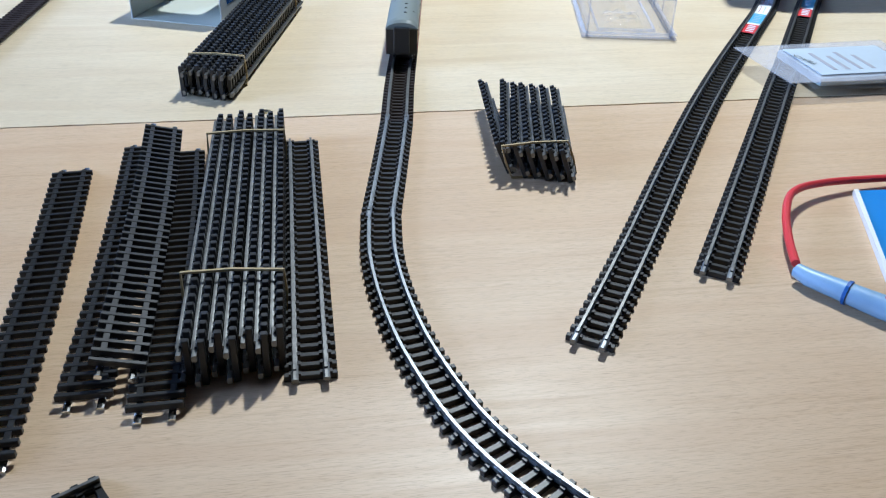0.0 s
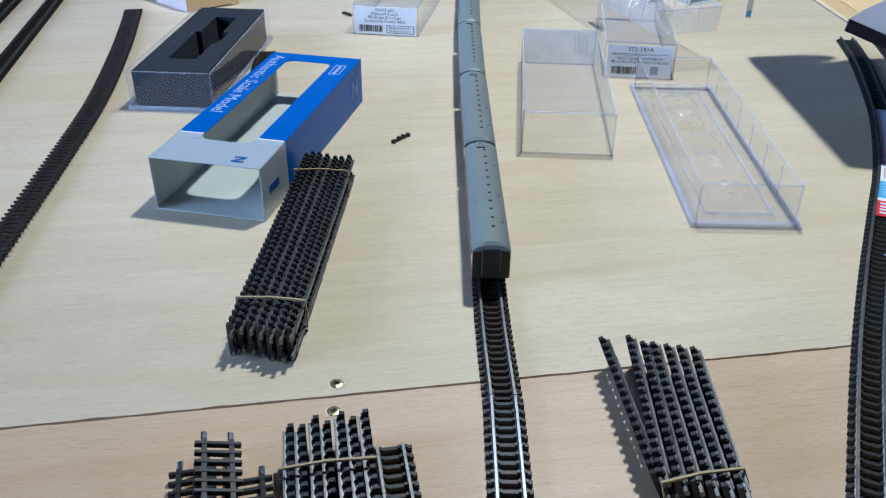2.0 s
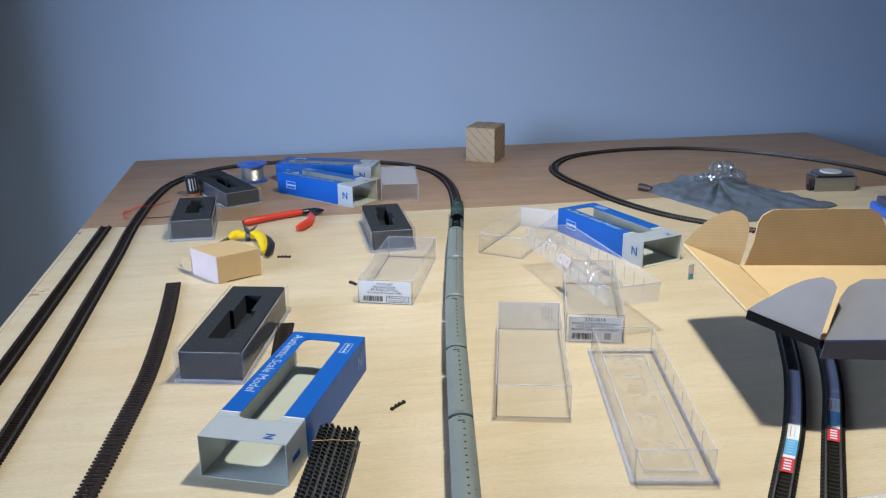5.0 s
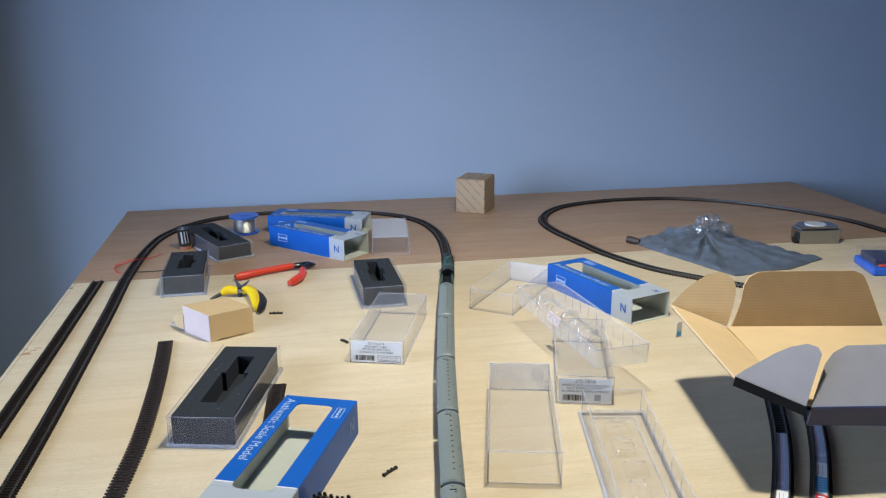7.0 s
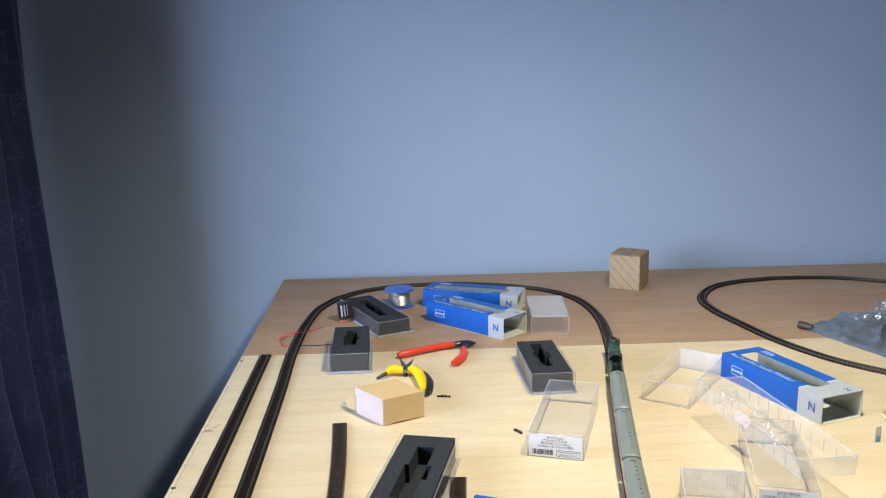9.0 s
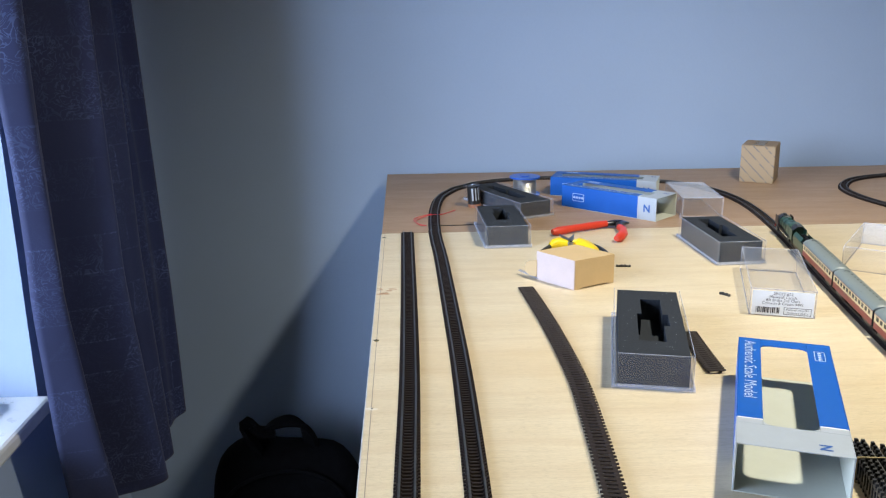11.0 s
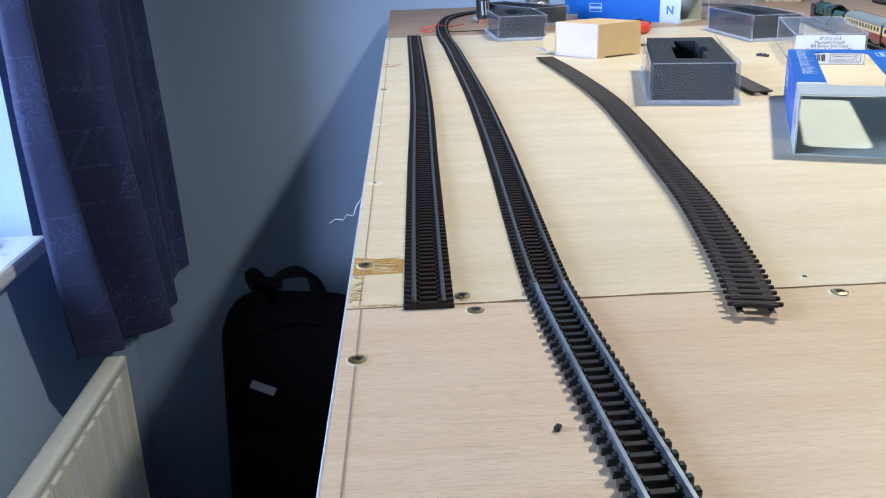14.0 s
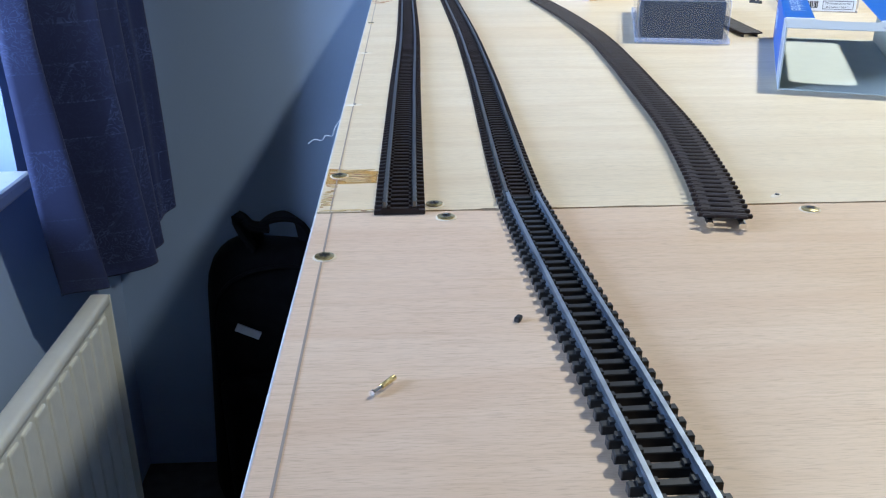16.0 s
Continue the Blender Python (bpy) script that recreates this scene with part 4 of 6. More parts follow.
        for y, r, sp in ((0.016, 0.0066, 10), (0.002, 0.0066, 10), (-0.012, 0.0066, 10)):
            part("driving_wheel", wheel_mesh(r, spokes=sp), None, t, at=pose(side * 0.0050, y, r))
        for y, r in ((0.0405, 0.0031), (0.0285, 0.0031), (-0.0285, 0.0037)):
            part("small_wheel", wheel_mesh(r), None, t, at=pose(side * 0.0048, y, r))
        part("coupling_rod", boxes((side * 0.0064, -0.0125, 0.0048, side * 0.0070, 0.0165, 0.0058)), CHROME, t, "bright steel coupling rod")
        part("connecting_rod", boxes((side * 0.0072, 0.0015, 0.0050, side * 0.0077, 0.033, 0.0060)), CHROME, t, "bright steel connecting rod", at=pose(0, 0, 0.0004, 1.2, 0, 0))
        part("handrail", cylinder(bmesh.new(), (side * 0.0078, -0.005, 0.0195), (side * 0.0077, 0.041, 0.0195), 0.00022, n=6), STEEL, t)
        part("buffer", cylinder(bmesh.new(), (side * 0.0052, 0.0472, 0.0072), (side * 0.0052, 0.0505, 0.0072), 0.0007, 0.0012, n=12), STEEL, t)
    part("frame", boxes((-0.0042, -0.040, 0.0040, 0.0042, 0.046, 0.0100)), BLACK, t)
    part("front_platform", boxes((-0.0085, 0.0400, 0.0088, 0.0085, 0.0468, 0.0096), bevel=0.0002), BLACK, t)
    part("buffer_beam", boxes((-0.0085, 0.0460, 0.0052, 0.0085, 0.0472, 0.0090), bevel=0.0002), RED_BEAM, t, "red buffer beam")
    return t


def tender(m):
    t = thing("tender", m, "dark green model tender loaded with shiny black coal", "tender")
    w, L = 0.0088, 0.0225
    s = bmesh.new()
    for side in (-1, 1):
        plate(s, [(side * w, -L, 0.0080), (side * w, L, 0.0080), (side * w, L, 0.0175), (side * (w - 0.0028), L, 0.0215), (side * (w - 0.0028), -L + 0.010, 0.0215), (side * w, -L + 0.010, 0.0175), (side * w, -L, 0.0165)][::side], -0.0006)
    bmesh.ops.recalc_face_normals(s, faces=s.faces)
    part("side", s, GREEN, t, "dark green tender sides")
    part("rear_tank", box(bmesh.new(), -w + 0.0006, -L, 0.0080, w - 0.0006, -L + 0.012, 0.0150, 0.0006), BLACK, t)
    part("back_panel", boxes((-w, -L - 0.0008, 0.0080, w, -L, 0.0165), bevel=0.0003), GREEN, t)
    for x in (-0.0058, 0.0058):
        part("water_filler", cylinder(bmesh.new(), (x, -L + 0.0024, 0.0148), (x, -L + 0.0024, 0.0172), 0.0017, 0.0013, n=16), BLACK, t, smoothed=True)
    part("chassis", boxes((-0.0078, -L - 0.002, 0.0036, 0.0078, L + 0.003, 0.0080), bevel=0.0003), BLACK, t)
    part("bunker", boxes((-w + 0.0006, -L + 0.012, 0.0080, w - 0.0006, L - 0.004, 0.0150)), BLACK, t)
    coal = bmesh.new()
    r = random.Random(7)
    for i in range(230):
        x, y = r.uniform(-0.0052, 0.0052), r.uniform(-L + 0.0125, L - 0.006)
        z = 0.0168 + 0.0028 * (1 - (x / 0.0060) ** 2) + r.uniform(-0.0005, 0.0005)
        e = r.uniform(0.0006, 0.0012)
        bmesh.ops.create_icosphere(coal, subdivisions=1, radius=e, matrix=pose(x, y, z, r.uniform(0, 180), r.uniform(0, 180), r.uniform(0, 180)))
    for v in coal.verts:
        v.co += Vector((r.uniform(-1, 1), r.uniform(-1, 1), r.uniform(-1, 1))) * 0.0002
    box(coal, -0.0060, -L + 0.012, 0.0140, 0.0060, L - 0.005, 0.0180)
    part("coal_load", coal, COAL, t, "glossy black coal")
    for side in (-1, 1):
        for y in (-0.014, 0.0, 0.014):
            part("wheel", wheel_mesh(0.0037), None, t, at=pose(side * 0.0050, y, 0.0037))
        part("axle_frame", boxes((side * 0.0068, -0.019, 0.0028, side * 0.0076, 0.019, 0.0070), bevel=0.0003), BLACK, t)
    return t


def coach(m):
    t = thing("railway_coach", m, "model coach in crimson and cream with a plain grey roof", "coach", "coaches of the train")
    L, W = 0.0575, 0.0092
    part("lower_side", box(bmesh.new(), -W, -L, 0.0056, W, L, 0.0118, 0.0004), CRIMSON, t, "crimson lower panels")
    part("upper_side", boxes((-W, -L, 0.0118, W, L, 0.0192)), CREAM, t, "cream window band")
    part("cornice", boxes((-W - 0.0001, -L, 0.0190, W + 0.0001, L, 0.0199)), CRIMSON, t)
    prof = [(W * 1.02 * math.sin(radians(a)), 0.0196 + 0.0056 * math.cos(radians(a))) for a in range(-90, 91, 15)]
    roof = bmesh.new()
    rows = []
    for y, k in ((-L - 0.0006, 0.72), (-L + 0.001, 0.97), (-L + 0.006, 1.0), (L - 0.006, 1.0), (L - 0.001, 0.97), (L + 0.0006, 0.72)):
        rows.append([roof.verts.new((x * (0.92 + 0.08 * k), y, 0.0196 + (z - 0.0196) * k)) for x, z in prof])
    for a, b in zip(rows, rows[1:]):
        for i in range(len(prof) - 1):
            roof.faces.new((a[i], a[i + 1], b[i + 1], b[i]))
    roof.faces.new(rows[0][::-1])
    roof.faces.new(rows[-1])
    roof.faces.new([r[0] for r in rows] + [r[-1] for r in rows[::-1]])
    bmesh.ops.recalc_face_normals(roof, faces=roof.faces)
    rf = part("roof", roof, ROOF_GREY, t, "plain grey roof", True)
    vm = cylinder(bmesh.new(), (0, 0, -0.0003), (0, 0, 0.0005), 0.0008, 0.0005, n=12)
    box(vm, -0.0010, -0.00025, -0.0003, 0.0010, 0.00025, 0.0002)
    vme = mesh_from(vm, "roof_vent")
    vme.materials.append(BLACK)
    for i in range(11):
        part("roof_vent", vme, None, rf, at=pose(0.0014, L - 0.012 - i * 0.0088, 0.0251))
    for x, y in ((-0.0058, L - 0.036), (-0.0058, L - 0.072), (0.0062, L - 0.030), (0.0062, L - 0.066), (0.0062, L - 0.094)):
        part("roof_vent", vme, None, rf, at=pose(x, y, 0.0236, 0, 28 if x > 0 else -28, 0) @ Matrix.Scale(0.8, 4))
    part("end_hatch", boxes((-0.0028, L - 0.0085, 0.0247, 0.0018, L - 0.0012, 0.0254), bevel=0.0002), ROOF_GREY, rf)
    part("rain_strip", boxes((-0.0028, L - 0.0092, 0.0247, 0.0022, L - 0.0086, 0.0256)), BLACK, rf, "black strip across the roof end")
    part("lamp_cap", cylinder(bmesh.new(), (-0.0008, L - 0.0040, 0.0253), (-0.0008, L - 0.0040, 0.0259), 0.0009, 0.0007, n=14), ROOF_GREY, rf)
    wm = mesh_from(boxes((-0.0001, -0.0026, -0.0019, 0.0002, 0.0026, 0.0019), bevel=0.00008), "window")
    wm.materials.append(WINDOW_DARK)
    for side in (-1, 1):
        for i in range(12):
            part("window", wm, None, t, at=pose(side * W, -L + 0.008 + i * 0.0090, 0.0160, 0, 0, 0 if side > 0 else 180))
        for y in (-0.040, 0.040):
            part("bogie_frame", boxes((side * 0.0064, y - 0.0115, 0.0018, side * 0.0074, y + 0.0115, 0.0052), bevel=0.0004), BLACK, t)
            for d in (-0.0085, 0.0085):
                part("wheel", wheel_mesh(0.0032), None, t, at=pose(side * 0.0049, y + d, 0.0032))
    part("underframe", boxes((-0.0072, -L + 0.001, 0.0040, 0.0072, L - 0.001, 0.0056), (-0.006, -0.016, 0.0022, 0.006, 0.016, 0.0040)), BLACK, t)
    for e in (-1, 1):
        part("end_panel", boxes((-W + 0.0002, e * L, 0.0050, W - 0.0002, e * (L + 0.0006), 0.0205), bevel=0.0002), BLACK, t, "black coach end")
        part("gangway", boxes((-0.0046, e * L, 0.0060, 0.0046, e * (L + 0.0022), 0.0210), bevel=0.0004), BLACK, t, "black corridor gangway")
    return t


COACH_PITCH = 0.1205
S_TAIL = next(i for i, p in enumerate(MAIN_LINE) if p.y > 0.060) * 0.001
for i in range(5):
    m = vehicle_pose(S_TAIL + COACH_PITCH * (i + 1), 0.117)
    if i == 0:
        first = coach(m)
    else:
        copy_thing(first, m)
s = S_TAIL + 5 * COACH_PITCH + 0.0485
tender(vehicle_pose(s, 0.046))
locomotive(vehicle_pose(s + 0.096, 0.094))


# ---- packaging ----
def sleeve_box(name, fl, angle, w, length, h, label, cut=0.037, group="blue sleeve boxes"):
    """An open-ended printed card sleeve: silver-grey near end, blue body, cut-out window in the top and far wall."""
    t = thing(name, fl_frame(fl, angle), label, "box", group)
    c = 0.0007
    wx0, wx1, wy0, wy1 = 0.016, w - 0.017, cut - 0.007, length - 0.014

    def panel(nm, x0, y0, z0, x1, y1, z1, mat, lab=""):
        return part(nm, box(bmesh.new(), x0, y0, z0, x1, y1, z1, 0.00025), mat, t, lab)

    panel("base_panel", 0, 0, 0, w, length, c, INNER_CARD)
    for a, b, mat, lab in ((0, cut, SILVER_CARD, "silver-grey end band"), (cut, length, BLUE_CARD, "blue side panel")):
        panel("side_panel", 0, a, c, c, b, h, mat, lab)
        panel("side_panel", w - c, a, c, w, b, h, mat, lab)
        panel("side_lining", c, a, c, c * 1.6, b, h - c, INNER_CARD, "pale grey inside face")
        panel("side_lining", w - c * 1.6, a, c, w - c, b, h - c, INNER_CARD, "pale grey inside face")
    panel("top_strip", c, 0, h - c, w - c, wy0 - 0.0006, h, SILVER_CARD, "silver-grey end of the top")
    for x0, x1 in ((c, wx0), (wx1, w - c)):
        panel("top_strip", x0, wy0 - 0.0006, h - c, x1, cut - 0.0006, h, SILVER_CARD, "silver-grey strip beside the window")
        panel("top_strip", x0, cut, h - c, x1, length, h, BLUE_CARD, "blue strip of the top")
    panel("top_strip", wx0, wy1, h - c, wx1, length, h, BLUE_CARD, "blue far end of the top")
    panel("top_line", c, cut - 0.0008, h - c * 0.6, wx0, cut + 0.0004, h + 0.00015, PAPER, "white printed line")
    panel("top_line", wx1, cut - 0.0008, h - c * 0.6, w - c, cut + 0.0004, h + 0.00015, PAPER, "white printed line")
    for cy, sy, mat in ((wy0 - 0.0006, 1, SILVER_CARD), (wy1, -1, BLUE_CARD)):
        corner = bmesh.new()
        k = 0.0065 if sy > 0 else 0.005
        for cx, sx in ((wx0, 1), (wx1, -1)):
            arc = [(cx, cy)] + [(cx + sx * k * (1 - math.sin(a)), cy + sy * k * (1 - math.cos(a))) for a in [radians(i * 15) for i in range(7)]]
            prism(corner, arc, h - c, h)
        bmesh.ops.recalc_face_normals(corner, faces=corner.faces)
        part("window_corner", corner, mat, t)
    zt = h + 0.0003
    writing("print", "Authentic Scale Model", 0.0120, PALE_INK, t, pose(0.0082, length - 0.062, zt, 0, 0, -90), "pale blue lettering")
    writing("print", "N", 0.010, NAVY_INK, t, pose(w - 0.016, 0.008, zt, 0, 0, -90), "navy letter")
    for nm, pts in (("logo", (w - 0.0125, length - 0.036, w - 0.0050, length - 0.017)),):
        lg = bmesh.new()
        x0, y0, x1, y1 = pts
        for q in ((x0, y0, x1, y0 + 0.0005), (x0, y1 - 0.0005, x1, y1), (x0, y0, x0 + 0.0005, y1), (x1 - 0.0005, y0, x1, y1)):
            box(lg, q[0], q[1], zt - 0.0002, q[2], q[3], zt + 0.0001)
        for i in range(4):
            yy = y0 + 0.003 + i * 0.0042
            cylinder(lg, ((x0 + x1) / 2, yy, zt - 0.0002), ((x0 + x1) / 2, yy, zt + 0.0001), 0.0014, n=12)
        part(nm, lg, PALE_INK, t, "pale printed emblem")
    side = pose(-0.0003, 0.015, h * 0.5, 90, 0, -90)
    writing("print", "N", h * 0.45, NAVY_INK, t, side, "navy letter on the silver end")
    writing("print", "N", h * 0.55, SIDE_INK, t, pose(w + 0.0003, length - 0.018, h * 0.5, 90, 0, 90), "dull blue letter on the blue side")
    sl = bmesh.new()
    for y0, y1 in ((length - 0.040, length - 0.020),):
        for q in ((y0, h * 0.35, y1, h * 0.37), (y0, h * 0.68, y1, h * 0.70), (y0, h * 0.35, y0 + 0.0007, h * 0.7), (y1 - 0.0007, h * 0.35, y1, h * 0.7)):
            box(sl, -0.0003, q[0], q[1], 0.0002, q[2], q[3])
        for i in range(4):
            cylinder(sl, (-0.0003, y0 + 0.003 + i * 0.0046, h * 0.52), (0.0002, y0 + 0.003 + i * 0.0046, h * 0.52), h * 0.055, n=12)
    part("logo", sl, PALE_INK, t, "pale printed emblem on the side")
    bars = bmesh.new()
    for i in range(6):
        box(bars, w - 0.0002, 0.009 + i * 0.0024, h * 0.40, w + 0.0003, 0.0104 + i * 0.0024, h * 0.54)
    part("logo", bars, NAVY_INK, t, "navy emblem on the silver end")
    return t


sleeve_box("sleeve_box", (0.2265, 0.1765), -21.4, 0.0660, 0.184, 0.0325, "empty blue and silver card sleeve box with window cut-out")
sleeve_box("sleeve_box", (0.697, 0.5365), 19.0, 0.060, 0.170, 0.0325, "empty blue card sleeve box beside clear plastic lids")
sleeve_box("sleeve_box", (0.379, 0.8735), 44.0, 0.056, 0.160, 0.0325, "empty blue card sleeve box on the brown plywood", cut=0.030)
sleeve_box("sleeve_box", (0.418, 1.0105), 69.0, 0.056, 0.165, 0.0300, "empty blue card sleeve box behind another on brown plywood", cut=0.030)


def shell(t, w, length, h, mat=CLEAR, wall=0.0010, lid=True, flange=0.0, frosted_back=False):
    """Clear plastic walls with brighter moulded edges, under the thing t."""
    def wallpart(nm, a, m2=mat, lab=""):
        o = part(nm, boxes(a), m2, t, lab)
        return o
    wallpart("front_wall", (0, 0, 0, w, wall, h))
    wallpart("back_wall", (0, length - wall, 0, w, length, h), FROSTED if frosted_back else mat, "hazy end wall" if frosted_back else "")
    wallpart("side_wall", (0, wall, 0, wall, length - wall, h))
    wallpart("side_wall", (w - wall, wall, 0, w, length - wall, h))
    if lid:
        wallpart("top", (wall, wall, h - wall, w - wall, length - wall, h))
    e = bmesh.new()
    k = 0.0005
    for x in (0, w):
        for y in (0, length):
            box(e, x - k, y - k, 0, x + k, y + k, h)
    for z in (h, 0.0006):
        for a in ((-k, -k, w + k, k), (-k, length - k, w + k, length + k), (-k, k, k, length - k), (w - k, k, w + k, length - k)):
            box(e, a[0], a[1], z - k * 0.7, a[2], a[3], z + k * 0.7)
    part("moulded_edge", e, CLEAR_EDGE, t, "bluish moulded edge")
    if flange:
        f = bmesh.new()
        for z in (0.0, 0.0026):
            for a in ((-flange, -flange, w + flange, -k), (-flange, length + k, w + flange, length + flange), (-flange, -k, -k, length + k), (w + k, -k, w + flange, length + k)):
                box(f, *a[:2], z, *a[2:], z + 0.0012, 0.0003)
        part("flange", f, CLEAR_EDGE, t, "stepped bluish rim")


case = thing("clear_case", fl_frame((0.4500, 0.2215), -13.5), "empty clear plastic display lid lying on the plywood", "plastic case", "clear plastic cases")
shell(case, 0.0585, 0.176, 0.0285, frosted_back=True)
bars = bmesh.new()
for i in range(4):
    box(bars, 0.042 + i * 0.003, 0.1745, 0.010, 0.0428 + i * 0.003, 0.1752, 0.024)
part("scuff_mark", bars, FROSTED, case, "rubbed marks on the end wall")

tray = thing("clear_tray", fl_frame((0.5240, 0.1150), -10.6), "empty clear plastic tray with a moulded floor", "plastic tray", "clear plastic cases")
shell(tray, 0.0545, 0.211, 0.0255, lid=False, flange=0.0036)
fs = bmesh.new()
rows = []
for i in range(41):
    row = []
    for j in range(121):
        x, y = 0.0012 + 0.0521 * i / 40, 0.0012 + 0.2086 * j / 120
        z = 0.0
        for x0, y0, x1, y1, h in ((0.015, 0.018, 0.040, 0.050, 0.0050), (0.018, 0.060, 0.034, 0.090, 0.0065), (0.020, 0.098, 0.040, 0.122, 0.0055), (0.017, 0.130, 0.036, 0.160, 0.0065), (0.016, 0.168, 0.040, 0.192, 0.0050)):
            d = (2 * (x - x0) / (x1 - x0) - 1) ** 6 + (2 * (y - y0) / (y1 - y0) - 1) ** 6
            if d < 1:
                z = max(z, h * (1 - d) ** 0.4 * (0.75 + 0.7 * noise.noise(Vector((x * 170, y * 170, 0)))))
        row.append(fs.verts.new((x, y, 0.0006 + z)))
    rows.append(row)
for a, b in zip(rows, rows[1:]):
    for j in range(120):
        fs.faces.new((a[j], b[j], b[j + 1], a[j + 1]))
part("moulded_floor", fs, BLISTER, tray, "clear floor with low moulded humps", True)
rg = bmesh.new()
for x0, y0, x1, y1 in ((0.008, 0.010, 0.0088, 0.201), (0.0457, 0.010, 0.0465, 0.201), (0.0088, 0.010, 0.0457, 0.0108), (0.0088, 0.2002, 0.0457, 0.201)):
    box(rg, x0, y0, 0.0008, x1, y1, 0.0030, 0.0003)
part("floor_ridge", rg, FROSTED, tray, "raised ridge round the tray floor")
rib = mesh_from(boxes((-0.0003, -0.0005, 0.003, 0.0003, 0.0005, 0.023)), "rib")
rib.materials.append(CLEAR_EDGE)
for i in range(6):
    part("rib", rib, None, tray, at=pose(0.0531, 0.030 + i * 0.030, 0))
coach_case = thing("clear_case", fl_frame((0.3600, 0.4890), -18.0), "clear plastic case with a white barcode label on its end", "plastic case", "clear plastic cases")
shell(coach_case, 0.0585, 0.155, 0.0265)


def barcode(parent, m, w, h, seed):
    r = random.Random(seed)
    x = 0.0
    while x < w:
        k = r.choice((0.0004, 0.0007, 0.0011))
        part("barcode_bar", boxes((x, 0, 0, min(w, x + k), h, 0.0001)), BLACK_INK, parent, at=m)
        x += k + r.choice((0.0004, 0.0006, 0.0009))


def end_label(t, x0, z0, x1, z1, lines, seed, ytop=-0.0014):
    lb = part("label", boxes((x0, ytop, z0, x1, ytop + 0.0003, z1)), PAPER, t, "white printed label")
    f = lambda x, z: pose(x, ytop - 0.00015, z, 90, 0, 0)
    for text, size, x, z in lines:
        writing("print", text, size, BLACK_INK, lb, f(x, z), "")
    barcode(lb, f(x0 + 0.004, z0 + 0.0022), (x1 - x0) * 0.38, (z1 - z0) * 0.24, seed)
    return lb


lb = end_label(coach_case, 0.0015, 0.0012, 0.0570, 0.0252, [("2P-012-652", 0.0038, 0.029, 0.0226), ("Maunsell Coach", 0.0038, 0.029, 0.0194), ("BR Brake 3rd Class", 0.0038, 0.029, 0.0162), ("Crimson & Cream 4482", 0.0038, 0.029, 0.0130), ("Minimum curve R2", 0.0026, 0.0425, 0.0075), ("263.6mm ( 10.4\" )", 0.0026, 0.0425, 0.0045)], 3)
fr = bmesh.new()
for a in ((0.0305, 0.0026, 0.0550, 0.0030), (0.0305, 0.0092, 0.0550, 0.0096), (0.0305, 0.0026, 0.0309, 0.0096), (0.0546, 0.0026, 0.0550, 0.0096)):
    box(fr, a[0], -0.0016, a[1], a[2], -0.0013, a[3])
part("print_frame", fr, BLACK_INK, lb)

loco_case = thing("clear_case", fl_frame((0.5470, 0.3515), -16.0), "clear plastic case with a printed end label under a blister tray", "plastic case", "clear plastic cases")
shell(loco_case, 0.0540, 0.158, 0.0285, flange=0.0)
lb = end_label(loco_case, 0.0020, 0.0015, 0.0520, 0.0265, [("372-181A", 0.0050, 0.027, 0.0236), ("PRINCESS CORONATION CLASS", 0.0030, 0.027, 0.0195), ("46221 'QUEEN ELIZABETH'", 0.0030, 0.027, 0.0165), ("BR LINED GREEN EARLY EMBLEM", 0.0030, 0.027, 0.0135)], 8)
part("symbol", boxes((0.036, -0.0016, 0.0040, 0.042, -0.0013, 0.0105)), GREY_CARD, lb, "small grey printed mark")


